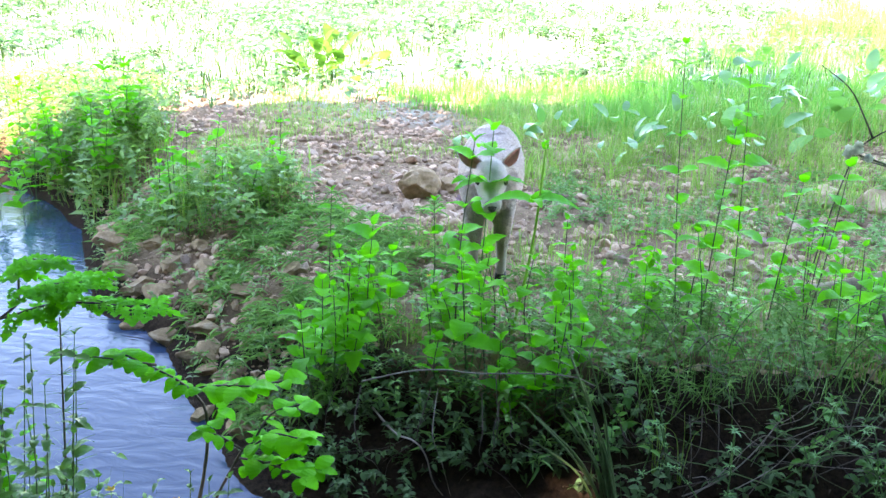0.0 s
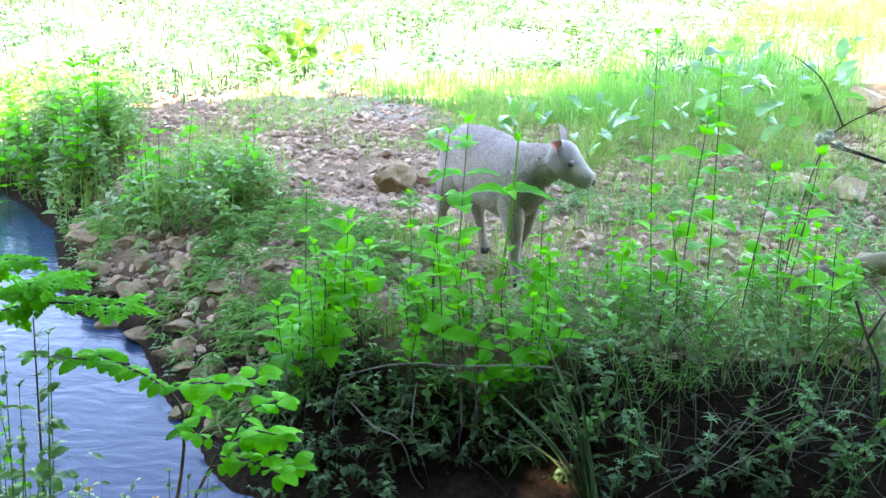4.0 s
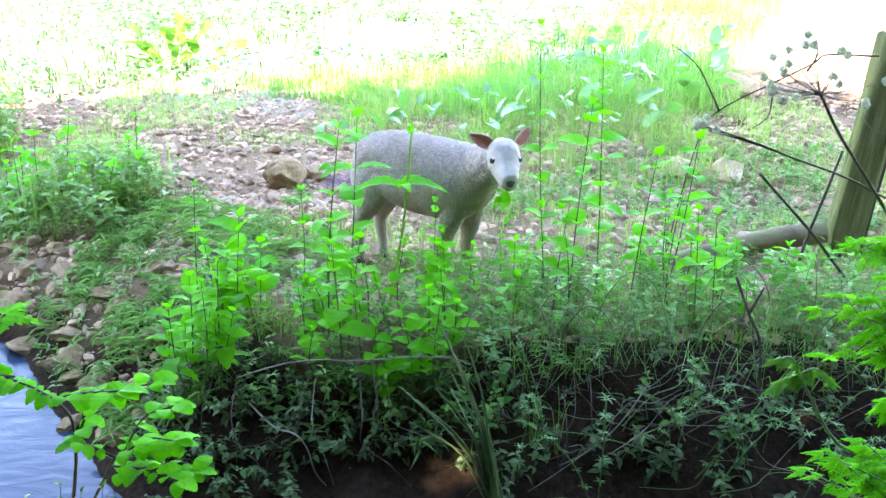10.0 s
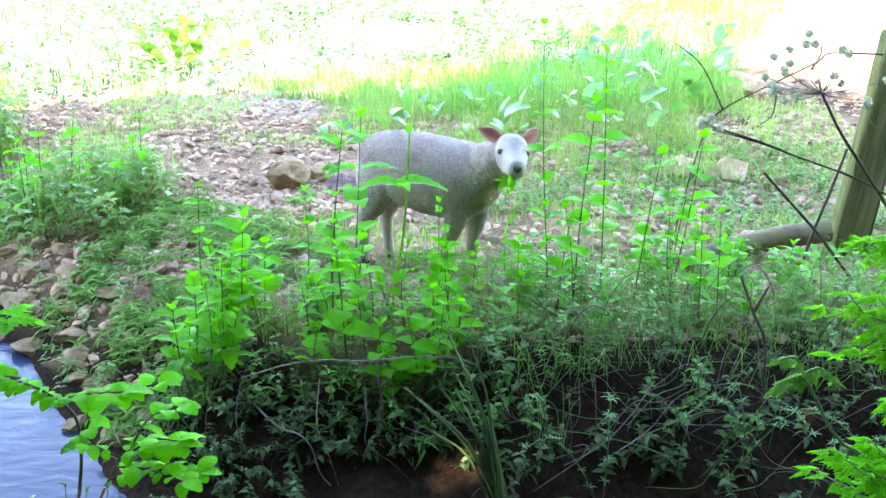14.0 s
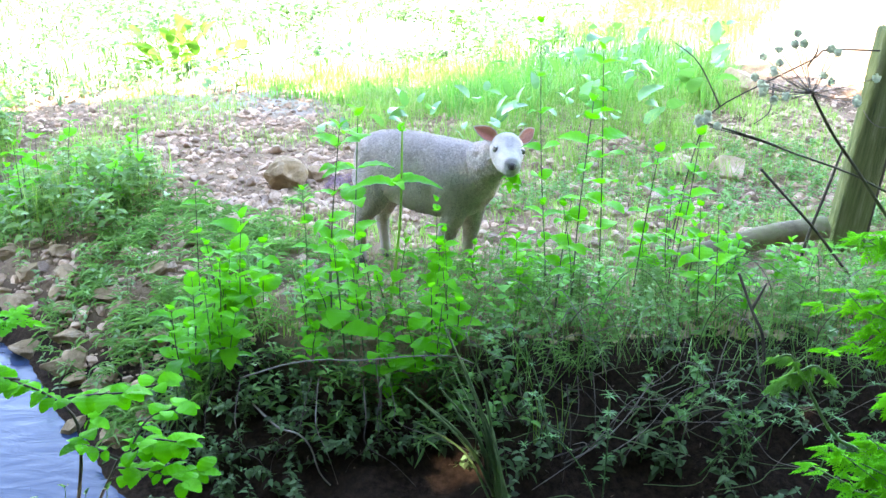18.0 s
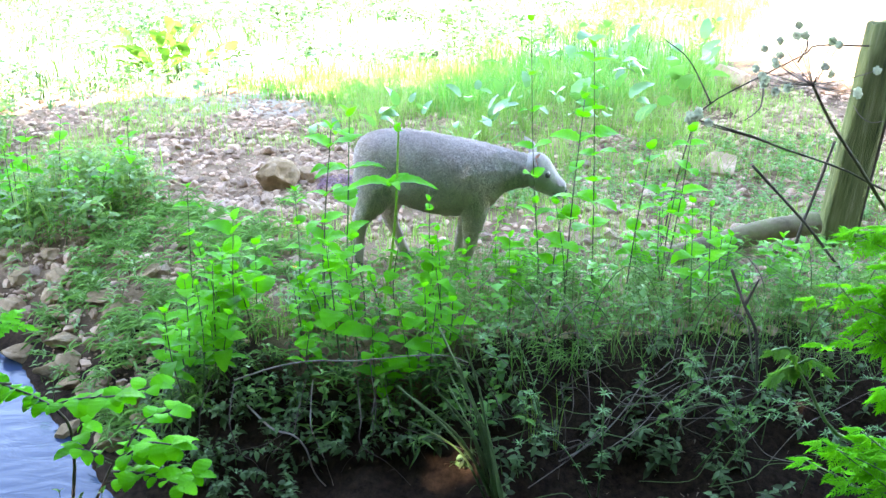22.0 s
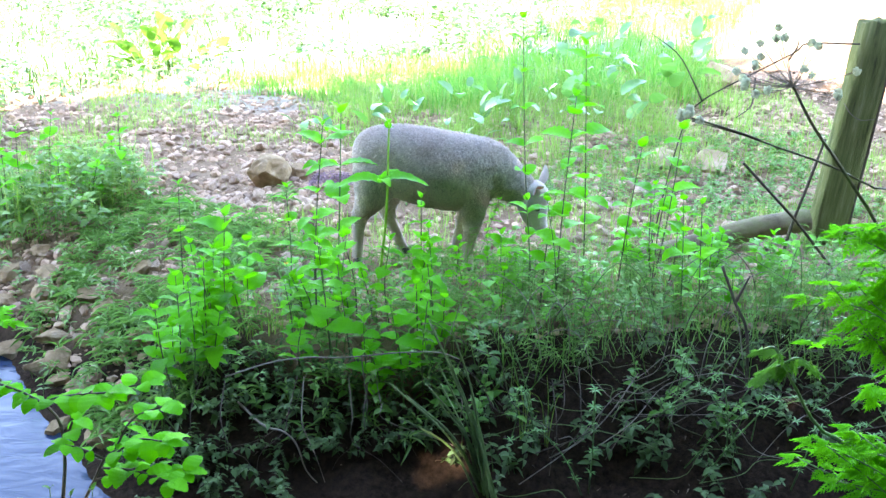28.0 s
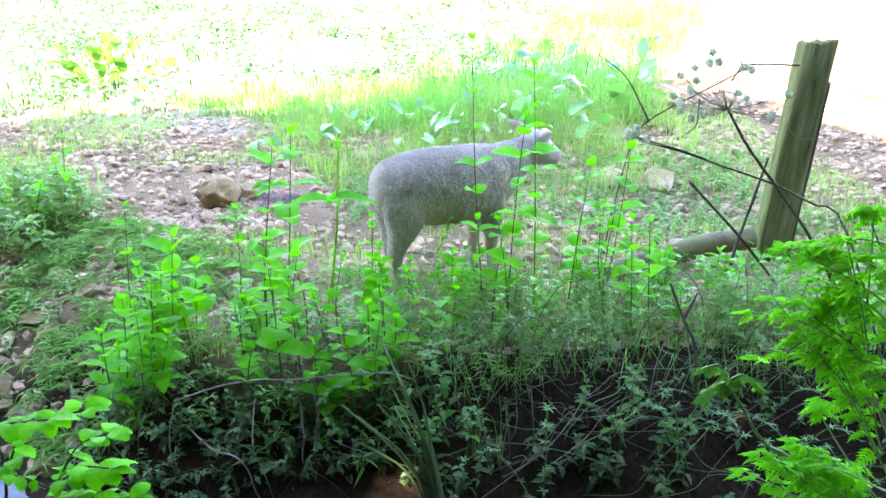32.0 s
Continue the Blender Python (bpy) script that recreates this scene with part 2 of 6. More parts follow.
def part(name, data, material, parent, label=""):
    """One mesh object under a thing or a part; data is a bmesh or a ready mesh."""
    if isinstance(data, bmesh.types.BMesh):
        me = bpy.data.meshes.new(name)
        data.to_mesh(me)
        data.free()
        me.materials.append(material)
        me.polygons.foreach_set("use_smooth", [True] * len(me.polygons))
        data = me
    ob = new(name, data)
    ob.parent = parent
    return tagged(ob, label)


def spline(points, n):
    """Points along a smooth line through a few points."""
    pts = [Vector(p) for p in points]
    pts = [pts[0] * 2 - pts[1]] + pts + [pts[-1] * 2 - pts[-2]]
    out = []
    for i in range(n + 1):
        u = i / n * (len(pts) - 3)
        k = min(int(u), len(pts) - 4)
        f = u - k
        a, b, c, d = pts[k:k + 4]
        out.append(0.5 * (2 * b + (c - a) * f + (2 * a - 5 * b + 4 * c - d) * f * f + (3 * b - a - 3 * c + d) * f ** 3))
    return out


def tube(points, r0, r1, n=14, sides=7, wob=0.0, mats=None, name="stem"):
    """A tapered round stem along a smooth line."""
    line = spline(points, n)
    verts, faces = [], []
    for i, p in enumerate(line):
        d = (line[min(i + 1, n)] - line[max(i - 1, 0)]).normalized()
        s = d.cross(Vector((0.31, 0.87, 0.37))).normalized()
        u = d.cross(s)
        r = r0 + (r1 - r0) * i / n
        for k in range(sides):
            a = 2 * math.pi * k / sides
            q = r * (1 + wob * noise.noise((p + s * math.cos(a) * 3 + u * math.sin(a) * 3) * 9))
            verts.append(p + (s * math.cos(a) + u * math.sin(a)) * q)
    for i in range(n):
        for k in range(sides):
            faces.append((i * sides + k, i * sides + (k + 1) % sides, (i + 1) * sides + (k + 1) % sides, (i + 1) * sides + k))
    faces.append(tuple(range(sides))[::-1])
    faces.append(tuple(n * sides + k for k in range(sides)))
    return mesh_of(name, verts, faces, mats)


def loft(rings, n, sides, rough=0.0, cell=40.0, squash=2.0, name="body", mats=None):
    """A closed rounded body along x; rings are (x, centre z, half width, half height)."""
    xs = np.linspace(0, len(rings) - 1, n)
    cols = [spline([(r[0], r[1], 0) for r in rings], n - 1), spline([(r[2], r[3], 0) for r in rings], n - 1)]
    verts, faces = [], []
    for i in range(n):
        x, zc, w, h = cols[0][i].x, cols[0][i].y, max(cols[1][i].x, 0.002), max(cols[1][i].y, 0.002)
        for k in range(sides):
            a = 2 * math.pi * k / sides
            c, s = math.cos(a), math.sin(a)
            y, z = w * math.copysign(abs(c) ** (2 / squash), c), h * math.copysign(abs(s) ** (2 / squash), s)
            p = Vector((x, y, zc + z))
            if rough:
                q = rough * (noise.noise(p * cell) + 0.5 * noise.noise(p * cell * 2.3))
                p += Vector((0, c, s)) * q
            verts.append(p)
    for i in range(n - 1):
        for k in range(sides):
            faces.append((i * sides + k, i * sides + (k + 1) % sides, (i + 1) * sides + (k + 1) % sides, (i + 1) * sides + k))
    faces.append(tuple(range(sides))[::-1])
    faces.append(tuple((n - 1) * sides + k for k in range(sides)))
    return mesh_of(name, verts, faces, mats)


# ---- lie of the land ----
rng = np.random.default_rng(7)
TABLE = rng.random((257, 257))


def value_noise(x, y, s):
    """Smooth noise over the plan, 0 to 1, with cells of s metres."""
    x, y = np.asarray(x, float) / s + 100.3, np.asarray(y, float) / s + 100.7
    xi, yi = np.floor(x).astype(int), np.floor(y).astype(int)
    fx, fy = x - xi, y - yi
    fx, fy = fx * fx * (3 - 2 * fx), fy * fy * (3 - 2 * fy)
    t = lambda a, b: TABLE[a % 257, b % 257]
    return (t(xi, yi) * (1 - fx) + t(xi + 1, yi) * fx) * (1 - fy) + (t(xi, yi + 1) * (1 - fx) + t(xi + 1, yi + 1) * fx) * fy


FAR_SHORE = [(12, 3.0), (3.0, 2.45), (1.2, 2.36), (0.2, 2.33), (-0.55, 2.32), (-0.95, 2.48), (-1.4, 3.07), (-1.72, 3.5),
             (-2.2, 3.8), (-2.5, 4.3), (-2.8, 4.85), (-3.3, 5.3), (-4.2, 5.9), (-12, 9.0)]
NEAR_SHORE = [(-12, 6.6), (-5.2, 3.8), (-3.6, 2.5), (-2.4, 2.0), (-1.2, 1.62), (-0.5, 1.35), (0.5, 1.25), (3.0, 1.3), (12, 1.5)]
STREAM = FAR_SHORE + NEAR_SHORE


def shore_distance(x, y):
    """Signed distance to the stream's edge: positive on land."""
    x, y = np.asarray(x, float), np.asarray(y, float)
    best, inside = np.full(x.shape, 1e9), np.zeros(x.shape, bool)
    for (ax, ay), (bx, by) in zip(STREAM, STREAM[1:] + STREAM[:1]):
        dx, dy = bx - ax, by - ay
        u = np.clip(((x - ax) * dx + (y - ay) * dy) / (dx * dx + dy * dy), 0, 1)
        best = np.minimum(best, np.hypot(x - ax - u * dx, y - ay - u * dy))
        if dy:
            inside ^= ((ay > y) != (by > y)) & (x < dx * (y - ay) / dy + ax)
    return np.where(inside, -best, best)


def height(x, y):
    x, y = np.asarray(x, float), np.asarray(y, float)
    d = shore_distance(x, y) + 0.10 * (value_noise(x, y, 0.35) - 0.5)
    steep = np.clip((x + 1.5) / 1.0, 0, 1)
    width = 0.85 + (0.66 - 0.85) * steep
    s = np.clip(d / width, 0, 1)
    rise = np.where(y < 2.0, 0.18, 0.32 + 0.02 * np.clip(y - 3.5, 0, 40))
    rise = rise + 0.05 * np.clip(x - 1.6, 0, 4) * (y > 2)
    land = rise * (s * (2 - s) * (1 - steep) + s * s * (3 - 2 * s) * steep)
    bump_ = 0.05 * (value_noise(x, y, 0.5) - 0.5) + 0.03 * (value_noise(x, y, 0.16) - 0.5) + 0.016 * (value_noise(x, y, 0.07) - 0.5) + 0.25 * (value_noise(x, y, 6.0) - 0.5) * np.clip((y - 9) / 8, 0, 1)
    bump_ = bump_ + (0.075 * (value_noise(x + 2, y, 0.13) - 0.5) + 0.03 * (value_noise(x + 4, y, 0.06) - 0.5)) * steep * np.clip((3.1 - y) / 0.2, 0, 1)
    bed = np.clip(d, -0.6, 0) * 0.35
    return np.where(d > 0, land + bump_ * np.clip(d / 0.2, 0, 1), bed)


def ground_z(x, y):
    return float(height(np.array([x]), np.array([y]))[0])


def spread(lo, hi, step, far, grow):
    mid = list(np.arange(lo, hi, step))
    s, a = step, hi
    up, down, b = [], [], lo
    while a < far:
        s *= grow
        a += s
        b -= s
        up.append(a)
        down.append(b)
    return np.array(down[::-1] + mid + up)


gx, gy = spread(-4.2, 3.6, 0.04, 900, 1.22), spread(0.6, 9.5, 0.04, 900, 1.22)
GX, GY = np.meshgrid(gx, gy)
GZ = height(GX, GY)
cols_, rows_ = len(gx), len(gy)
idx = (np.arange(rows_ - 1)[:, None] * cols_ + np.arange(cols_ - 1)[None, :]).ravel()
ground_me = mesh_of("ground", np.stack([GX.ravel(), GY.ravel(), GZ.ravel()], 1),
                    np.stack([idx, idx + 1, idx + cols_ + 1, idx + cols_], 1), EARTH)
edge = 6.4 + 0.35 * (GX + 2.5) + 1.6 * (value_noise(GX, GY, 1.2) - 0.5)
turf_at = np.clip((GY - edge) / 0.8, 0, 1) * np.clip(1.2 - np.clip((GX - 2.2 - 0.12 * GY) / 0.8, 0, 1), 0, 1)
sd = shore_distance(GX, GY)
# band of wet earth and painted undercut shade along the far shore
mud_shade_at = np.clip((0.27 + 0.35 * np.clip((GX + 1.5) / 0.6, 0, 1) + 0.22 * np.clip((GX - 0.0) / 0.3, 0, 1) + 0.2 * (value_noise(GX, GY, 0.25) - 0.5) - sd) / 0.15, 0, 1) * (GY > 2)
for nm, arr in (("turf", turf_at), ("mud_shade", mud_shade_at)):
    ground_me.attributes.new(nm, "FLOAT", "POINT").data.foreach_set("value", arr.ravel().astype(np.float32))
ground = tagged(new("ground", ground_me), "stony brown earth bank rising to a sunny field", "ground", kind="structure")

wx, wy = np.linspace(-14, 14, 40), np.linspace(0.8, 10, 20)
WX, WY = np.meshgrid(wx, wy)
wi = (np.arange(19)[:, None] * 40 + np.arange(39)[None, :]).ravel()
tagged(new("water", mesh_of("water", np.stack([WX.ravel(), WY.ravel(), 0 * WX.ravel()], 1),
                            np.stack([wi, wi + 1, wi + 41, wi + 40], 1), WATER)),
       "shallow rippled stream reflecting a pale blue sky", "stream", kind="structure")


# ---- stuff builders: many blades or leaves in one mesh ----
def unit(v):
    return v / np.maximum(np.linalg.norm(v, axis=1, keepdims=True), 1e-9)


def blade_mesh(pts, h, w, lean, az, mat, name):
    """Curved grass blades: five corners each."""
    n = len(pts)
    out = np.stack([np.cos(az), np.sin(az), np.zeros(n)], 1)
    side = np.stack([-np.sin(az + 0.6), np.cos(az + 0.6), np.zeros(n)], 1) * (w / 2)[:, None]
    up = np.array([[0, 0, 1.0]])
    mid = pts + up * (h * 0.55)[:, None] + out * (lean * h * 0.25)[:, None]
    tip = pts + up * (h * (1 - 0.3 * lean))[:, None] + out * (lean * h)[:, None]
    v = np.stack([pts - side, pts + side, mid + side * 0.8, mid - side * 0.8, tip], 1).reshape(-1, 3)
    b = np.arange(n)[:, None] * 5
    f = np.concatenate([b + np.array([[0, 1, 2]]), b + np.array([[0, 2, 3]]), b + np.array([[3, 2, 4]])])
    return mesh_of(name, v, f, mat)


def leaf_arrays(pos, way, length, width, tip_drop=0.15, fold=0.12, roll=None):
    """Folded leaves with a midrib: pos, way (unit), sizes; returns corners and triangles."""
    n = len(pos)
    up = np.tile(np.array([[0, 0, 1.0]]), (n, 1))
    side = unit(np.cross(way, up) + 1e-6)
    nor = np.cross(side, way)
    if roll is not None:
        side, nor = side * np.cos(roll)[:, None] + nor * np.sin(roll)[:, None], nor * np.cos(roll)[:, None] - side * np.sin(roll)[:, None]
    L, W = length[:, None], width[:, None] / 2
    at = lambda a, b, c: pos + way * L * a + side * W * b + nor * L * c
    v = np.stack([at(0, 0, 0), at(0.28, 0.92, fold), at(0.28, -0.92, fold), at(0.4, 0, 0.02), at(0.65, 0.75, fold * 0.7 - tip_drop * 0.3),
                  at(0.65, -0.75, fold * 0.7 - tip_drop * 0.3), at(1, 0, -tip_drop)], 1).reshape(-1, 3)
    t = np.array([[0, 3, 1], [0, 2, 3], [1, 3, 4], [3, 2, 5], [3, 6, 4], [3, 5, 6]])
    return v, (np.arange(n)[:, None, None] * 7 + t[None]).reshape(-1, 3)


def weeds(name, label, xy, h, leaf, ratio, levels, whorl, mat, category="undergrowth", lean=0.35, droop=0.0, seed=1, base=None):
    """Small plants, each a thin stem with rings of leaves, all in one mesh."""
    g = np.random.default_rng(seed)
    n = len(xy)
    z = height(xy[:, 0], xy[:, 1]) if base is None else base
    root = np.stack([xy[:, 0], xy[:, 1], z - 0.01], 1)
    az, ln = g.uniform(0, 6.283, n), g.uniform(0, lean, n)
    top = root + np.stack([np.cos(az) * ln * h, np.sin(az) * ln * h, h * (1 - 0.4 * ln)], 1)
    vs, fs, sl, off = [], [], [], 0
    sidev = np.stack([-np.sin(az), np.cos(az), 0 * az], 1) * 0.0016
    sv = np.stack([root - sidev, root + sidev, top], 1).reshape(-1, 3)
    sf = np.arange(n)[:, None] * 3 + np.array([[0, 1, 2]])
    vs.append(sv)
    fs.append(sf)
    sl.append(np.zeros(len(sf), int))
    off = len(sv)
    for lev in range(levels):
        u = 0.25 + 0.75 * (lev + g.uniform(0, 0.6, n)) / levels
        p = root + (top - root) * np.clip(u, 0, 1)[:, None]
        a0 = g.uniform(0, 6.283, n)
        for k in range(whorl):
            a = a0 + 6.283 * k / whorl + g.uniform(-0.3, 0.3, n)
            el = g.uniform(-0.25, 0.7, n) - droop
            way = np.stack([np.cos(a) * np.cos(el), np.sin(a) * np.cos(el), np.sin(el)], 1)
            L = leaf * g.uniform(0.55, 1.2, n) * (1.1 - 0.45 * u)
            v, f = leaf_arrays(p, way, L, L * ratio, 0.2 + 0.2 * g.random(), 0.12, g.uniform(-0.5, 0.5, n))
            vs.append(v)
            fs.append(f + off)
            sl.append(np.ones(len(f), int))
            off += len(v)
    me = mesh_of(name, np.concatenate(vs), np.concatenate(fs), [STEM, mat], True, np.concatenate(sl))
    return tagged(new(name, me), label, category, kind="stuff")


def scatter(n, box, keep, seed):
    """Up to n places in the plan inside a box, kept by a rule of x and y."""
    g = np.random.default_rng(seed)
    x, y = g.uniform(box[0], box[1], n), g.uniform(box[2], box[3], n)
    m = keep(x, y, g.random(n))
    return np.stack([x[m], y[m]], 1)


def grass(name, label, xy, h, w, mat, seed, lean=0.7, category="grass"):
    g = np.random.default_rng(seed)
    n = len(xy)
    pts = np.stack([xy[:, 0], xy[:, 1], height(xy[:, 0], xy[:, 1]) - 0.01], 1)
    me = blade_mesh(pts, h * g.uniform(0.5, 1.25, n), w * g.uniform(0.6, 1.3, n), lean * g.uniform(0.1, 1, n), g.uniform(0, 6.283, n), mat, name)
    return tagged(new(name, me), label, category, kind="stuff")

# ---- the lamb ----
def fleece(me, n, size, seed, mat, name="fleece", low=-9.0):
    """Fine curls of wool standing on a body's skin, combed back and down in waves."""
    g = np.random.default_rng(seed)
    k = len(me.polygons)
    cen, nor, area = np.empty(k * 3), np.empty(k * 3), np.empty(k)
    me.polygons.foreach_get("center", cen)
    me.polygons.foreach_get("normal", nor)
    me.polygons.foreach_get("area", area)
    cen, nor = cen.reshape(-1, 3), nor.reshape(-1, 3)
    # the wool thins out below a height
    area = area * np.clip((cen[:, 2] - low) / 0.05, 0, 1)
    pick = g.choice(k, n, p=area / area.sum())
    d = nor[pick]
    jit = g.normal(0, 1, (n, 3))
    jit = jit - d * np.sum(jit * d, 1, keepdims=True)
    p = cen[pick] + jit * np.sqrt(area[pick])[:, None] * 0.45
    wave = value_noise(p[:, 0] * 1.0 + p[:, 1], p[:, 2], 0.018) - 0.5
    lie = np.stack([-0.45 + 2.6 * wave + g.normal(0, 0.45, n), g.normal(0, 0.5, n), -0.8 + g.normal(0, 0.4, n)], 1)
    lie = unit(lie - d * np.sum(lie * d, 1, keepdims=True))
    lift = g.uniform(0.15, 0.95, (n, 1))
    way = unit(lie * np.cos(lift) + d * np.sin(lift))
    side = np.cross(d, way) * size * g.uniform(0.09, 0.2, (n, 1))
    L = size * g.uniform(0.5, 1.2, (n, 1))
    lock = value_noise(p[:, 0] * 1.5 + p[:, 1], p[:, 2] * 0.55 + 0.3 * p[:, 0], 0.0085) - 0.5
    base = p + d * (0.0042 * lock - 0.001)[:, None]
    mid = base + way * L * 0.6
    tip = base + way * L + (lie * 0.3 - d * 0.25) * L
    v = np.stack([base + side, base - side, mid - side * 0.8, mid + side * 0.8, tip], 1).reshape(-1, 3)
    b = np.arange(n)[:, None] * 5
    f = np.concatenate([b + np.array([[0, 1, 2]]), b + np.array([[0, 2, 3]]), b + np.array([[3, 2, 4]])])
    e = v[f]
    flip = np.sum(np.cross(e[:, 1] - e[:, 0], e[:, 2] - e[:, 0]) * np.repeat(d, 5, 0)[f[:, 0]], 1) < 0
    f[flip] = f[flip][:, ::-1]
    out = mesh_of(name, v, f, mat)
    out.normals_split_custom_set_from_vertices(np.repeat(unit(d + (0.34 * g.normal(0, 1, (n, 3)))), 5, 0).tolist())
    return out


def ear_mesh(s, grow, lift, thick):
    """A cupped pointed ear along y, hollow towards +x."""
    bm = bmesh.new()
    n, m = 14, 8
    rows = []
    for i in range(n + 1):
        u = i / n
        w = grow * 0.0255 * math.sin(math.pi * (0.2 + 0.8 * u) ** 0.95) ** 0.85 + 0.001
        cup = 0.017 * math.sin(math.pi * min(1, 0.25 + 0.75 * u))
        rows.append([bm.verts.new((cup * v * v - 0.010 * u + lift, s * 0.092 * (0.5 + (u - 0.5) * grow), w * v - 0.012 * u * u))
                     for v in [k / m * 2 - 1 for k in range(m + 1)]])
    for i in range(n):
        for k in range(m):
            q = (rows[i][k], rows[i][k + 1], rows[i + 1][k + 1], rows[i + 1][k])
            bm.faces.new(q if s < 0 else q[::-1])
    if thick:
        bmesh.ops.solidify(bm, geom=bm.faces[:], thickness=thick)
    return bm


def build_lamb():
    lamb = tagged(new("lamb"), "young white lamb with short curly wool standing on the stony bank", "lamb")
    # along the spine: x, top, bottom, half width
    trunk = [(-0.322, 0.455, 0.43, 0.01), (-0.312, 0.492, 0.382, 0.052), (-0.285, 0.526, 0.335, 0.086), (-0.235, 0.552, 0.30, 0.108), (-0.15, 0.566, 0.276, 0.121),
             (-0.05, 0.566, 0.254, 0.131), (0.05, 0.559, 0.243, 0.132), (0.13, 0.552, 0.246, 0.124), (0.19, 0.546, 0.262, 0.112), (0.245, 0.532, 0.30, 0.09),
             (0.285, 0.505, 0.355, 0.06), (0.305, 0.45, 0.41, 0.012)]
    body = loft([(x, (a + b) / 2, w, (a - b) / 2) for x, a, b, w in trunk], 120, 110, 0.0035, 32, 2.15, "body", WOOL)
    part("body", body, WOOL, lamb)
    tagged(part("fleece", fleece(body, 120000, 0.011, 4, WOOLTUFT), WOOLTUFT, lamb), "short curly off-white wool", kind="stuff")
    neck = part("neck", loft([(-0.15, -0.05, 0.02, 0.03), (-0.10, -0.045, 0.078, 0.105), (-0.03, -0.03, 0.092, 0.122), (0.05, -0.012, 0.082, 0.104), (0.12, 0.0, 0.066, 0.079),
                              (0.18, 0.002, 0.055, 0.063), (0.22, 0.002, 0.042, 0.05), (0.24, 0.0, 0.02, 0.025)], 80, 76, 0.0035, 45, 2.0, "neck", WOOL), WOOL, lamb)
    tagged(part("fleece", fleece(neck.data, 36000, 0.0095, 5, WOOLTUFT), WOOLTUFT, neck), "short curly off-white wool", kind="stuff")
    head = part("head", loft([(-0.056, 0.004, 0.01, 0.012), (-0.042, 0.004, 0.046, 0.048), (-0.005, 0.003, 0.057, 0.064), (0.03, -0.002, 0.057, 0.066), (0.062, -0.012, 0.048, 0.058),
                              (0.094, -0.021, 0.0385, 0.047), (0.122, -0.0265, 0.034, 0.039), (0.144, -0.028, 0.028, 0.031), (0.157, -0.028, 0.009, 0.011)],
                             60, 48, 0.0012, 60, 2.15, "head", FACE), FACE, lamb)
    tagged(part("hair", fleece(head.data, 16000, 0.0055, 9, FACEHAIR, "hair"), FACEHAIR, head), "short white hair of the face", kind="stuff")
    for s in (1, -1):
        ear = part("ear", ear_mesh(s, 1.0, 0.0, 0.0026), FACEHAIR, head)
        ear.matrix_basis = pose(-0.026, s * 0.042, 0.036, s * (32 if s < 0 else 38), 0, s * (10 if s < 0 else 34)) @ pose(0, 0, 0, 0, -14, 0)
        lin = part("ear_lining", ear_mesh(s, 0.84, 0.0032, 0), PINK, head, "pink hairless inside of the ear")
        lin.matrix_basis = ear.matrix_basis
        bm = bmesh.new()
        bmesh.ops.create_uvsphere(bm, u_segments=18, v_segments=12, radius=0.0125)
        part("eye", bm, EYE_M, head, "dark glossy eye").location = (0.050, s * 0.0468, 0.013)
        bm = bmesh.new()
        bmesh.ops.create_uvsphere(bm, u_segments=18, v_segments=12, radius=0.0142)
        bmesh.ops.delete(bm, geom=[v for v in bm.verts if v.co.z < 0.0085], context="VERTS")
        lid = part("eyelid", bm, FACE, head, "pale eyelid over the eye")
        lid.matrix_basis = pose(0.049, s * 0.0448, 0.0125, s * -26, 0, 0)
        bm = bmesh.new()
        bmesh.ops.create_uvsphere(bm, u_segments=12, v_segments=8, radius=0.0052)
        nost = part("nostril", bm, EYE_M, head, "dark nostril")
        nost.location, nost.scale = (0.1535, s * 0.0105, -0.019), (0.8, 1.1, 0.6)
    part("nose", loft([(0.141, -0.017, 0.004, 0.003), (0.146, -0.020, 0.016, 0.011), (0.155, -0.025, 0.0145, 0.0125), (0.163, -0.027, 0.007, 0.008)],
                      14, 20, 0, 1, 2.2, "nose", DARKSKIN), DARKSKIN, head, "dark grey nose")
    part("mouth", tube([(0.105, 0.031, -0.047), (0.136, 0.022, -0.047), (0.151, 0.0, -0.043), (0.136, -0.022, -0.047), (0.105, -0.031, -0.047)],
                       0.002, 0.002, 16, 6, 0, DARKSKIN, "mouth"), DARKSKIN, head, "dark line of the mouth")
    head.scale = (0.99, 1.05, 1.05)
    tail = part("tail", loft([(-0.01, 0, 0.015, 0.015), (0.02, 0, 0.025, 0.022), (0.08, 0, 0.024, 0.02), (0.15, 0, 0.018, 0.015), (0.175, 0, 0.004, 0.004)],
                             26, 24, 0.003, 45, 2, "tail", WOOL), WOOL, lamb)
    tagged(part("fleece", fleece(tail.data, 4000, 0.009, 12, WOOLTUFT), WOOLTUFT, tail), "short wool of the tail", kind="stuff")
    tail.matrix_basis = pose(-0.292, 0, 0.495, 0, 102, 180)
    legs = {}
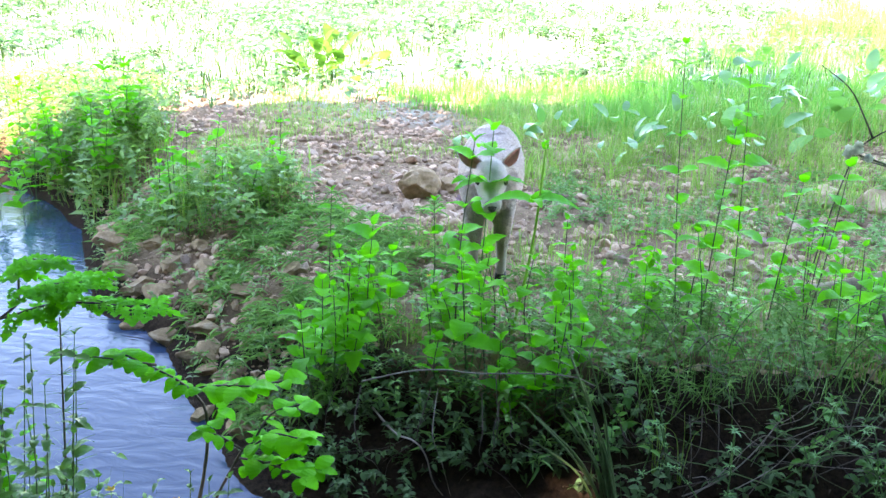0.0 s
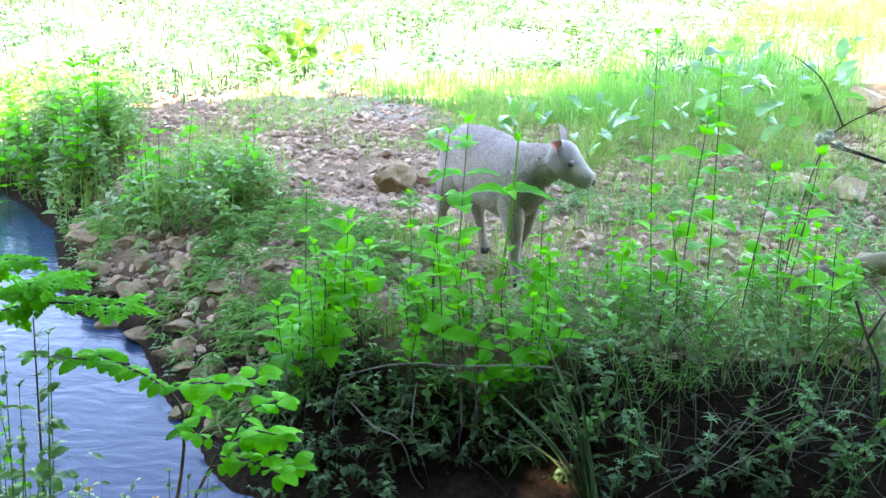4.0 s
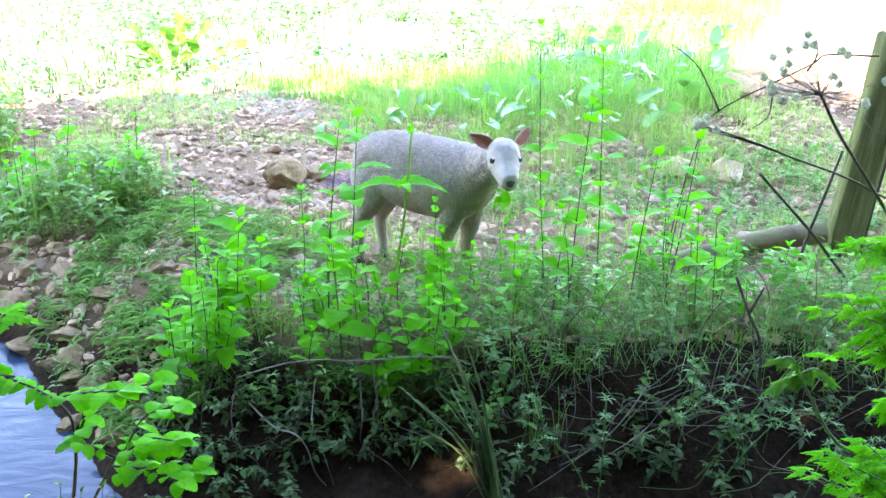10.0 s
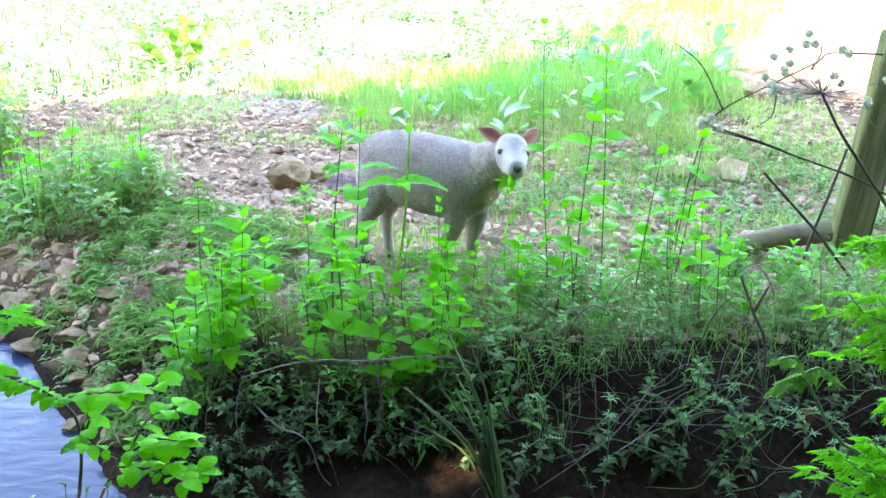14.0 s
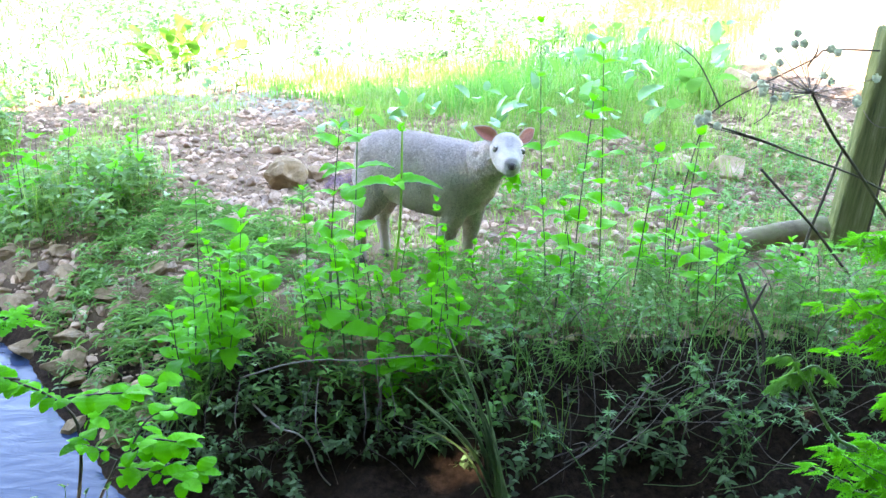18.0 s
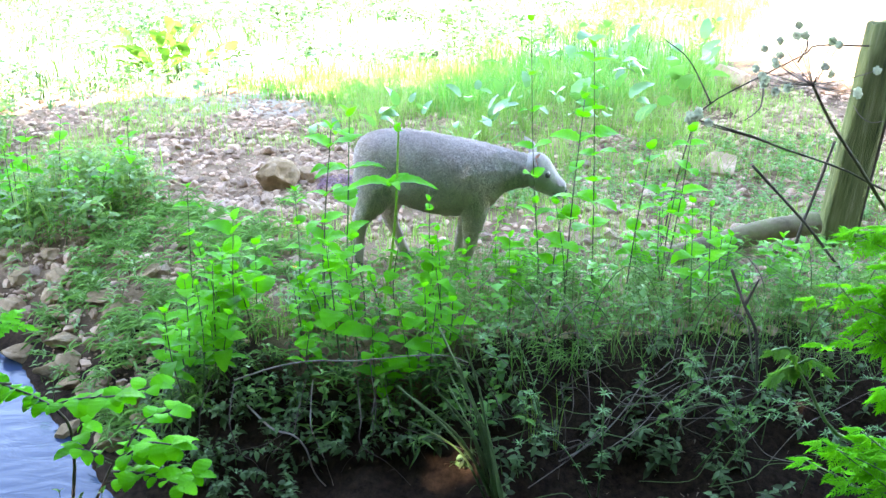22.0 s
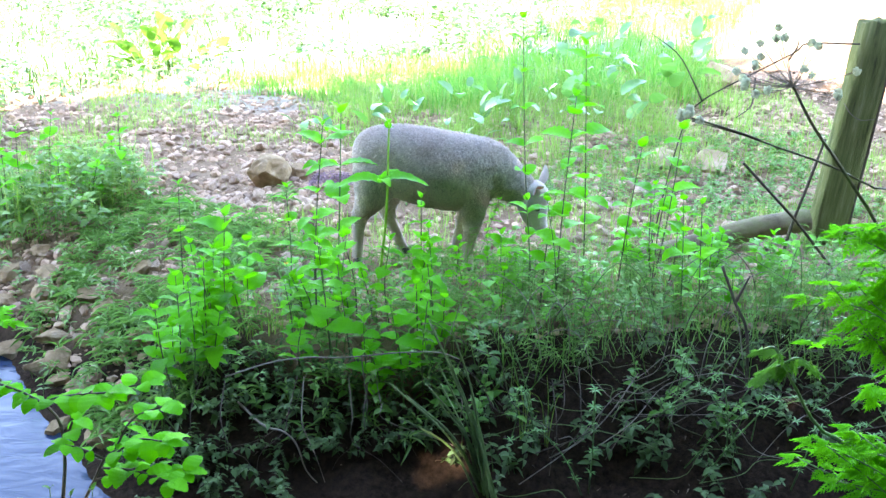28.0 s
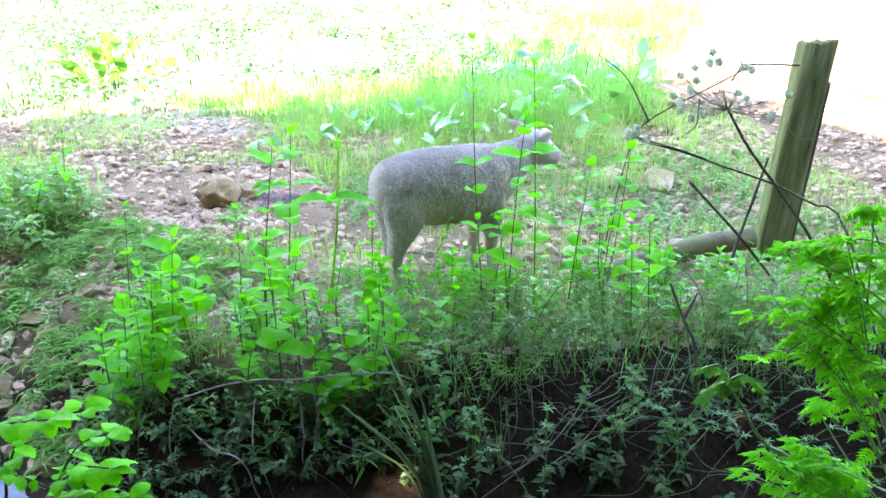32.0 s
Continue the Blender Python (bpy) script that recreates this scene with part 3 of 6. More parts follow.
    for key, x, y, shape in (("hind_near", -0.215, -0.060, 1), ("hind_far", -0.215, 0.060, 1), ("fore_near", 0.165, -0.058, 0), ("fore_far", 0.165, 0.058, 0)):
        if shape:
            line = [(0.02, 0, 0.08), (0.012, 0, 0.0), (0.006, 0, -0.08), (-0.006, 0, -0.15), (-0.034, 0, -0.22), (-0.026, 0, -0.30), (-0.016, 0, -0.378)]
            rad = [(0.03, 0.02), (0.102, 0.058), (0.088, 0.058), (0.058, 0.046), (0.033, 0.028), (0.0225, 0.0205), (0.0225, 0.021)]
        else:
            line = [(0.0, 0, 0.07), (0.0, 0, 0.0), (0.008, 0, -0.08), (0.012, 0, -0.15), (0.007, 0, -0.235), (0.0, 0, -0.30), (0.006, 0, -0.378)]
            rad = [(0.03, 0.02), (0.076, 0.054), (0.066, 0.05), (0.046, 0.04), (0.031, 0.029), (0.0225, 0.0215), (0.0225, 0.021)]
        line = [(a, b, c * 1.045 if c < 0 else c) for a, b, c in line]
        pts, rr = spline(line, 42), spline([(a, b, 0) for a, b in rad], 42)
        verts, faces, sides = [], [], 26
        for p, r in zip(pts, rr):
            for k in range(sides):
                a = 2 * math.pi * k / sides
                q = 1 + 0.04 * noise.noise(Vector((p.x + math.cos(a), math.sin(a) + y * 9, p.z * 6)) * 6)
                verts.append(p + Vector((math.cos(a) * r.x * q, math.sin(a) * r.y * q, 0)))
        for i in range(42):
            for k in range(sides):
                faces.append((i * sides + k, i * sides + (k + 1) % sides, (i + 1) * sides + (k + 1) % sides, (i + 1) * sides + k)[::-1])
        faces.append(tuple(range(sides)))
        leg_me = mesh_of("leg", verts, faces, [LEGHAIR, WOOL], True, [1] * (24 * sides) + [0] * (18 * sides + 1))
        leg = part("leg", leg_me, LEGHAIR, lamb)
        tagged(part("fleece", fleece(leg_me, 15000, 0.0088, 6, WOOLTUFT, "fleece", -0.27), WOOLTUFT, leg), "short wool of the upper leg", kind="stuff")
        tagged(part("hair", fleece(leg_me, 4000, 0.006, 16, LEGHAIR, "hair"), LEGHAIR, leg), "short hair of the shank", kind="stuff")
        hx = line[-1][0]
        bm = bmesh.new()
        for q in (-1, 1):
            bmesh.ops.create_cone(bm, cap_ends=True, segments=12, radius1=0.0155, radius2=0.0125, depth=0.032,
                                  matrix=Matrix.Translation((hx + 0.006, q * 0.0095, -0.4055)) @ Matrix.Rotation(radians(-14), 4, "Y"))
        part("hoof", bm, DARKSKIN, leg, "dark cloven hoof")
        leg.matrix_basis = Matrix.Translation((x, y, 0.405))
        legs[key] = (leg, x, y)
    return lamb, neck, head, tail, legs


lamb, neck, head, tail, legs = build_lamb()


# ---- fence post, log, fallen sticks ----
def slab(w, d, h, taper=0.0, seed=0, worn=0.006, nz=26, nx=6):
    """An upright weathered timber: split faces, worn edges, slanted top."""
    bm = bmesh.new()
    bmesh.ops.create_cube(bm, size=1)
    bmesh.ops.subdivide_edges(bm, edges=bm.edges[:], cuts=nx, use_grid_fill=True)
    for v in bm.verts:
        x, y, z = v.co.x, v.co.y, v.co.z + 0.5
        q = Vector((x * 5 + seed, y * 5, z * 9))
        # rounded corners
        k = 1 - 0.12 * max(0, abs(x) + abs(y) - 0.72) / 0.28
        top = 1 + 0.03 * x - 0.02 * noise.noise(Vector((x * 9, y * 9, seed))) if z > 0.9 else 1
        v.co = Vector((x * w * k * (1 - taper * z) + worn * noise.noise(q), y * d * k + worn * noise.noise(q + Vector((7, 0, 0))), z * h * top))
    return bm


post = tagged(new("fence_post"), "leaning weathered grey-green timber fence post", "post")
post.matrix_basis = pose(1.735, 3.95, 0.20, -2, 7.3, 6)
part("post_body", slab(0.165, 0.085, 1.09, 0.04, 3), POSTWOOD, post)
part("edge_strip", slab(0.03, 0.05, 0.9, 0.2, 9, 0.004), BARK, post, "dark strip along the right edge of the timber").location = (0.095, 0.02, 0.02)
part("wire_loop", tube([(-0.09, -0.045, 0.74), (-0.05, -0.05, 0.70), (0.0, -0.052, 0.68), (0.06, -0.05, 0.69)], 0.002, 0.002, 14, 6, 0, PALETWIG, "wire_loop"),
     PALETWIG, post, "bent pale fence wire")

log = tagged(new("log"), "mossy fallen timber rail lying on the bank", "log")
part("log_body", tube([(0.86, 3.76, 0.30), (1.15, 3.8, 0.365), (1.37, 3.82, 0.425), (1.62, 3.84, 0.462)], 0.05, 0.049, 26, 18, 0.10, LOGWOOD, "log_body"), LOGWOOD, log)
part("cut_end", tube([(0.856, 3.759, 0.299), (0.866, 3.761, 0.301)], 0.045, 0.047, 3, 18, 0.08, PALETWIG, "cut_end"), PALETWIG, log, "pale sawn end of the rail")


def stick(name, label, points, r0, r1, mat, shoots=(), category="branch"):
    th = tagged(new(name), label, category)
    part("stem", tube(points, r0, r1, 22, 7, 0.25, mat, "stem"), mat, th)
    for s in shoots:
        part("shoot", tube(s, r1 * 1.1, r1 * 0.5, 10, 6, 0.2, mat, "shoot"), mat, th)
    return th


stick("dead_branch", "dark dead branch arching up from the weeds", [(0.88, 3.58, 0.34), (0.93, 3.6, 0.66), (0.985, 3.6, 0.93), (1.045, 3.6, 1.025), (1.23, 3.6, 1.13), (1.38, 3.6, 1.21), (1.425, 3.6, 1.243), (1.62, 3.6, 1.24)],
      0.0022, 0.0036, BARK, [[(1.045, 3.6, 1.025), (1.01, 3.6, 1.09), (0.94, 3.6, 1.20), (0.83, 3.6, 1.28)],
                           [(1.36, 3.6, 1.18), (1.38, 3.58, 1.24), (1.37, 3.57, 1.30)], [(1.24, 3.6, 1.11), (1.22, 3.55, 1.02), (1.15, 3.5, 0.98)]])
stick("broken_stick", "short dark broken stick leaning in the weeds", [(1.13, 3.3, 0.86), (1.24, 3.3, 0.75), (1.35, 3.32, 0.64), (1.46, 3.36, 0.52), (1.6, 3.42, 0.36)], 0.005, 0.0055, BARK)
stick("broken_stick", "dark broken stick leaning in the weeds", [(0.93, 2.8, 0.655), (0.99, 2.8, 0.52), (1.035, 2.8, 0.42), (1.06, 2.8, 0.18)], 0.005, 0.0055, BARK,
      [[(0.985, 2.8, 0.53), (1.0, 2.79, 0.58), (1.015, 2.78, 0.63)]])
stick("broken_stick", "reddish-brown bare stick leaning beside the fence post", [(1.50, 3.5, 0.90), (1.455, 3.5, 0.71), (1.41, 3.5, 0.52), (1.38, 3.5, 0.3)], 0.005, 0.007, BARK)
stick("dry_stalk", "long dry stalk bending across the weeds", [(0.55, 1.952, 1.314), (0.625, 1.952, 1.295), (0.725, 1.952, 1.262), (0.93, 1.95, 1.18), (1.05, 1.9, 1.04), (1.12, 1.3, 0.17)], 0.0014, 0.0032, REDSTEM)
stick("trailing_twig", "thin pale twig hanging across the bank", [(-0.629, 2.610, 0.369), (-0.495, 2.620, 0.411), (-0.381, 2.620, 0.430), (-0.286, 2.620, 0.428), (-0.210, 2.620, 0.433), (-0.095, 2.610, 0.450), (0.029, 2.620, 0.445), (0.095, 2.763, 0.349)],
      0.0025, 0.0018, PALETWIG, [[(-0.210, 2.620, 0.433), (-0.205, 2.615, 0.378), (-0.200, 2.610, 0.321)]])
stick("root", "thin pale root hanging from the bank", [(-0.62, 2.72, 0.22), (-0.52, 2.6, 0.205), (-0.45, 2.56, 0.205), (-0.41, 2.55, 0.16), (-0.38, 2.55, 0.06), (-0.29, 2.54, -0.03)], 0.0038, 0.002, PALETWIG, (), "root")
stick("root", "long pale branch lying against the bank", [(0.16, 2.55, -0.02), (0.30, 2.58, 0.05), (0.46, 2.6, 0.13), (0.56, 2.62, 0.22), (0.66, 2.68, 0.34)], 0.0032, 0.0018, PALETWIG,
      [[(0.46, 2.6, 0.13), (0.44, 2.58, 0.17), (0.40, 2.56, 0.175)]], "root")
g_ = random.Random(5)
for i in range(46):
    x0, y0, z0 = g_.uniform(0.25, 1.75), g_.uniform(2.4, 2.75), g_.uniform(0.02, 0.3)
    ln, up, s = g_.uniform(0.25, 0.65), g_.uniform(-0.1, 0.34), g_.choice((-1, 1))
    line = [(x0 + s * ln * u + g_.uniform(-0.035, 0.035), y0 + 0.1 * u + g_.uniform(-0.03, 0.03), z0 + up * u + 0.09 * math.sin(u * 3.1) * g_.uniform(0.2, 1.2)) for u in (0, 0.2, 0.4, 0.6, 0.8, 1.0)]
    stick("bare_stem", "thin dead stem tangled under the bank", line, g_.uniform(0.001, 0.0022), 0.0007, g_.choice((PALETWIG, BARK, BARK, REDSTEM, DULL)), (), "stem")
for i in range(30):
    x0, y0 = g_.uniform(0.25, 1.6), g_.uniform(2.7, 3.2)
    z0, rise, s = ground_z(x0, y0), g_.uniform(0.12, 0.34), g_.choice((-1, 1)) * g_.uniform(0.08, 0.3)
    line = [(x0, y0, z0 - 0.01), (x0 + s * 0.15, y0 - 0.02, z0 + rise * 0.6), (x0 + s * 0.5, y0 - 0.05, z0 + rise), (x0 + s * 0.85, y0 - 0.09, z0 + rise * g_.uniform(0.6, 1.0)), (x0 + s * 1.1, y0 - 0.12, z0 + rise * g_.uniform(0.1, 0.8))]
    stick("bare_stem", "thin pale stem arching out of the bank weeds", line, 0.0019, 0.001, g_.choice((PALETWIG, STEM, STEM, REDSTEM)), (), "stem")
for i in range(14):
    x0 = g_.uniform(-0.75, 0.7)
    y0 = 2.62 + g_.uniform(-0.05, 0.08)
    dx = g_.uniform(-0.3, 0.3)
    stick("root", "thin dark root hanging from the undercut bank", [(x0, y0 + 0.12, 0.3), (x0 + dx * 0.1, y0 - 0.03, 0.25), (x0 + dx * g_.uniform(0.1, 0.6), y0 - 0.06, g_.uniform(0.16, 0.22)), (x0 + dx * g_.uniform(0.5, 1.1), y0 - 0.07, g_.uniform(0.08, 0.14)), (x0 + dx, y0 - 0.08, g_.uniform(-0.02, 0.06))],
          g_.uniform(0.0014, 0.0026), 0.0007, g_.choice((BARK, BARK, BARK, PALETWIG)), (), "root")

# ---- boulder and bank rocks ----
def rock_mesh(name, size, seed, mat, cuts=3, jag=0.3):
    bm = bmesh.new()
    bmesh.ops.create_icosphere(bm, subdivisions=cuts, radius=0.5)
    g = random.Random(seed)
    cuts_ = [(Vector((g.gauss(0, 1), g.gauss(0, 1), g.gauss(0, 1))).normalized(), g.uniform(0.5, 0.86)) for _ in range(13)]
    for v in bm.verts:
        p = v.co.normalized()
        for nrm, off in cuts_:
            d = p.dot(nrm) - off
            if d > 0:
                p = p - nrm * d
        q = 1 + jag * 0.5 * noise.noise(p * 1.6 + Vector((seed * 3.1, 0, 0))) + jag * 0.22 * noise.noise(p * 5 + Vector((0, seed, 0)))
        v.co = Vector((p.x * size[0], p.y * size[1], p.z * size[2])) * 0.64 * q
    me = bpy.data.meshes.new(name)
    bm.to_mesh(me)
    bm.free()
    me.materials.append(mat)
    return me


def rock(name, label, x, y, size, seed, mat=BOULDER, turn=0, sink=0.3, tip=0):
    ob = tagged(new(name, rock_mesh(name, size, seed, mat, 4, 0.34)), label, "rock")
    ob.matrix_basis = pose(x, y, ground_z(x, y) + size[2] * (0.5 - sink), tip, tip * 0.5, turn)
    return ob


rock("boulder", "pale brown limestone boulder lying on the stones", -0.845, 4.83, (0.23, 0.18, 0.175), 2, BOULDER, 60, 0.24, 8)
rock("boulder", "smaller grey boulder beside the larger one", -0.68, 4.92, (0.12, 0.1, 0.09), 5, BOULDER, 40, 0.2)
rock("boulder", "pale limestone block on the field's edge", 2.2, 7.1, (0.26, 0.2, 0.22), 8, STONE, 25, 0.2, 10)
rock("boulder", "broad pale stone half sunk in the grass", 1.55, 5.1, (0.24, 0.16, 0.14), 11, STONE, 0, 0.3)
rock("boulder", "pale stone half sunk in the grass", 1.32, 5.15, (0.2, 0.14, 0.12), 13, STONE, 0, 0.3)
rk = random.Random(11)
for x, y, s in ((-1.30, 3.50, 0.12), (-1.15, 3.0, 0.11), (-0.93, 3.12, 0.10), (-1.62, 3.72, 0.14), (-1.5, 3.45, 0.13), (-1.28, 3.1, 0.15), (-1.42, 3.3, 0.12),
                (-1.85, 3.75, 0.16), (-2.1, 3.95, 0.17), (-2.35, 4.35, 0.18), (-2.28, 4.2, 0.14), (-1.1, 2.8, 0.12), (-1.0, 3.35, 0.1), (-1.55, 3.95, 0.12), (-1.75, 4.05, 0.1), (-2.0, 4.1, 0.11),
                (-1.72, 3.52, 0.13), (-1.9, 3.62, 0.1), (-1.3, 2.92, 0.1), (-1.22, 3.3, 0.12), (-1.08, 3.22, 0.11), (-1.4, 3.62, 0.13), (-1.55, 3.6, 0.11), (-1.2, 3.7, 0.1), (-1.05, 2.95, 0.13), (-0.98, 2.85, 0.11),
                (-1.38, 3.18, 0.1), (-1.48, 3.28, 0.12), (-1.85, 3.95, 0.13), (-2.2, 4.05, 0.12), (-1.98, 3.82, 0.14), (-2.42, 4.5, 0.15), (-2.3, 4.5, 0.12), (-1.65, 3.85, 0.12), (-1.35, 3.85, 0.11)):
    rock("bank_rock", "brown angular rock set in the stream bank", x, y, (s * 1.05, s * rk.uniform(0.6, 0.85), s * rk.uniform(0.4, 0.65)), rk.uniform(0, 50), BOULDER, rk.uniform(0, 180), 0.3, rk.uniform(-12, 12))


# ---- leafy plants built leaf by leaf ----
def leaf_mesh(name, ratio, mat, teeth=0, droop=0.25, fold=0.16, n=12, amp=0.10, rounded=False):
    """One leaf of unit length along x with a folded midrib and, if asked, a toothed edge."""
    verts, faces = [], []
    for i in range(n + 1):
        u = i / n
        w = ratio * 0.5 * (math.sin(math.pi * u ** 0.9) ** 0.62 if rounded else 2.21 * u ** 0.45 * (1 - u) ** 0.75)
        if teeth:
            w *= 1 + amp * (1 if i % 2 else -1)
        z = 0.10 * math.sin(u * 2.6) - droop * u * u
        for b in (-1, -0.5, 0, 0.5, 1):
            verts.append((u, b * w, z + fold * abs(b) * w + 0.012 * math.sin(i * 1.7 + b * 2)))
    for i in range(n):
        for k in range(4):
            faces.append((i * 5 + k, i * 5 + k + 1, i * 5 + k + 6, i * 5 + k + 5))
    return mesh_of(name, verts, faces, mat)


def lobed_mesh(name, mat, pairs=4, seed=0, broad=0.15):
    """A cut leaf: toothed lobes in pairs along a rib, unit length along x."""
    g = random.Random(seed)
    verts, faces = [], []

    def lobe(px, py, ang, L, W):
        n, base = 6, len(verts)
        c, s = math.cos(ang), math.sin(ang)
        for i in range(n + 1):
            u = i / n
            w = W * math.sin(math.pi * (0.08 + 0.92 * u) ** 0.8) * (1.25 if i % 2 else 0.7)
            for b in (-1, 0, 1):
                x, y = u * L, b * w
                verts.append((px + c * x - s * y, py + s * x + c * y, 0.05 * abs(b) * w / max(W, 0.01) - 0.18 * (px + u * L * 0.6) ** 2 + 0.02 * math.sin(7 * u + ang)))
        for i in range(n):
            for k in range(2):
                faces.append((base + i * 3 + k, base + i * 3 + k + 1, base + i * 3 + k + 4, base + i * 3 + k + 3))
    for p in range(pairs):
        u = 0.12 + 0.62 * p / pairs
        L = 0.46 * (1 - 0.55 * p / pairs)
        for s in (-1, 1):
            lobe(u, 0, s * (0.95 - 0.35 * p / pairs), L * g.uniform(0.85, 1.1), L * broad)
    lobe(0.62, 0, 0, 0.42, 0.42 * broad)
    base = len(verts)
    verts.extend([(0, -0.012, 0.002), (0, 0.012, 0.002), (0.7, 0.01, -0.085), (0.7, -0.01, -0.085)])
    faces.append((base, base + 1, base + 2, base + 3))
    return mesh_of(name, verts, faces, mat)


NETTLE_LEAVES = [leaf_mesh("leaf", r, NETTLE, 1, d, 0.2, 14) for r, d in ((0.72, 0.16), (0.62, 0.34), (0.8, 0.08))]
LONG_LEAVES = [leaf_mesh("leaf", r, NETTLE, 1, d, 0.25, 16, 0.06) for r, d in ((0.44, 0.6), (0.44, 0.4))]
SHRUB_LEAVES = [leaf_mesh("leaf", r, SHRUB, 1, d, 0.1, 16, 0.07, True) for r, d in ((0.66, 0.12), (0.78, 0.2), (0.58, 0.05))]
CUT_LEAVES = [lobed_mesh("leaf", LACY, 5, s, 0.14) for s in (1, 2, 3)]
NEAR_LEAVES = [leaf_mesh("leaf", r, NEARWEED, 1, d, 0.2, 10) for r, d in ((0.6, 0.2), (0.5, 0.4))]
BROAD_LEAVES = [lobed_mesh("leaf", SHRUB, 3, s, 0.34) for s in (4, 5)]


def set_leaf(parent, me, at, az, el, size, roll=0.0, label=""):
    ob = new("leaf", me)
    ob.parent = parent
    ob.matrix_basis = Matrix.Translation(at) @ Matrix.Rotation(az, 4, "Z") @ Matrix.Rotation(-el, 4, "Y") @ Matrix.Rotation(roll, 4, "X") @ Matrix.Diagonal((size, size, size, 1))
    return ob


def herb(name, label, category, x, y, top, pairs, size, leaves, seed, bare=0.25, stem=STEM, r=0.004, grow=0.5, el=0.25, taper=0.5, group=""):
    """An upright stem with leaves in crossed pairs; top is a place in the world."""
    g = random.Random(seed)
    z0 = ground_z(x, y)
    th = tagged(new(name), label, category, group)
    th.location = (x, y, z0)
    tip = Vector(top) - Vector((x, y, z0))
    midp = tip * 0.5 + Vector((g.uniform(-0.02, 0.02), g.uniform(-0.02, 0.02), 0))
    line = [Vector((0, 0, -0.02)), midp, tip]
    part("stem", tube(line, r, r * 0.45, 12, 6, 0.1, stem, "stem"), stem, th)
    pts = spline(line, 40)
    a = g.uniform(0, 3.14)
    for k in range(pairs):
        u = bare + (1 - bare) * (k + 0.5) / pairs
        p = pts[min(40, int(u * 40))]
        s = size * (1 - taper * max(0, (u - grow) / (1 - grow))) * g.uniform(0.8, 1.15)
        a += math.pi / 2 + g.uniform(-0.3, 0.3)
        for h in (0, math.pi):
            set_leaf(th, g.choice(leaves), p, a + h + g.uniform(-0.25, 0.25), el + g.uniform(-0.35, 0.3) + 0.5 * max(0, u - 0.75), s * g.uniform(0.85, 1.1), g.uniform(-0.3, 0.3))
    for h in range(2):
        set_leaf(th, g.choice(leaves), pts[40], a + 1 + h * 2.6, 0.9, size * 0.45)
    return th


NG = "nettles on the bank"
# single tall nettles
herb("nettle", "tall nettle with a dark stem and drooping bright leaves", "nettle", -0.395, 3.02, (-0.345, 3.02, 1.06), 6, 0.105, LONG_LEAVES + NETTLE_LEAVES[:1], 1, 0.3, REDSTEM, 0.0034, 0.6, 0.35, 0.2, NG)
cross = herb("nettle", "nettle with two long arching leaves on a green stem", "nettle", -0.21, 3.12, (-0.12, 3.12, 1.045), 1, 0.05, NETTLE_LEAVES, 2, 0.97, GRASS, 0.0068, 0.9, 0.5, 0.2, NG)
for az_, el_, s_, r_ in ((-0.1, 0.4, 0.145, 0.2), (3.25, 0.35, 0.15, -0.2), (1.5, 0.5, 0.07, 0), (0.6, 0.8, 0.08, 0.3), (-1.2, 0.6, 0.09, 0)):
    set_leaf(cross, LONG_LEAVES[0], Vector((0.055, 0, 0.525)), az_, el_, s_, r_)
herb("nettle", "slim tall nettle with a few small leaves", "nettle", 0.39, 3.3, (0.32, 3.3, 1.37), 6, 0.075, NETTLE_LEAVES, 3, 0.3, REDSTEM, 0.0026, 0.5, 0.2, 0.3, NG)
herb("nettle", "slim tall nettle with paired leaves", "nettle", 0.46, 3.2, (0.50, 3.2, 1.12), 6, 0.09, NETTLE_LEAVES, 4, 0.3, REDSTEM, 0.003, 0.5, 0.2, 0.1, NG)
herb("nettle", "slim tall nettle with paired leaves", "nettle", 0.58, 3.3, (0.54, 3.3, 1.28), 8, 0.1, NETTLE_LEAVES, 5, 0.3, REDSTEM, 0.003, 0.5, 0.2, 0.2, NG)
herb("nettle", "slim tall nettle with paired leaves", "nettle", 0.86, 3.4, (0.93, 3.4, 0.96), 5, 0.10, NETTLE_LEAVES, 6, 0.3, REDSTEM, 0.003, 0.5, 0.2, 0.2, NG)
herb("nettle", "slim nettle with broad bright leaves", "nettle", 0.70, 3.3, (0.76, 3.3, 0.92), 5, 0.10, NETTLE_LEAVES, 7, 0.3, REDSTEM, 0.003, 0.5, 0.2, 0.2, NG)
herb("nettle", "young nettle with broad bright leaves", "nettle", -0.70, 2.98, (-0.68, 3.0, 0.76), 4, 0.10, NETTLE_LEAVES, 8, 0.35, REDSTEM, 0.003, 0.6, 0.5, 0.1, NG)
herb("nettle", "slim young nettle with small leaves", "nettle", -0.87, 3.1, (-0.85, 3.1, 0.84), 4, 0.06, NETTLE_LEAVES, 9, 0.3, REDSTEM, 0.003, 0.6, 0.3, 0.3, NG)
herb("nettle", "tall nettle with broad pale leaves at the top", "nettle", -0.36, 3.4, (-0.32, 3.4, 1.02), 4, 0.135, NETTLE_LEAVES, 10, 0.3, STEM, 0.004, 0.7, 0.3, 0.0, NG)
herb("nettle", "pale toothed weed reaching up to the lamb's mouth", "weed", 0.16, 3.5, (0.27, 3.5, 0.66), 4, 0.05, CUT_LEAVES, 11, 0.6, STEM, 0.0022, 0.6, 0.0, 0.2, NG)
nr = random.Random(21)
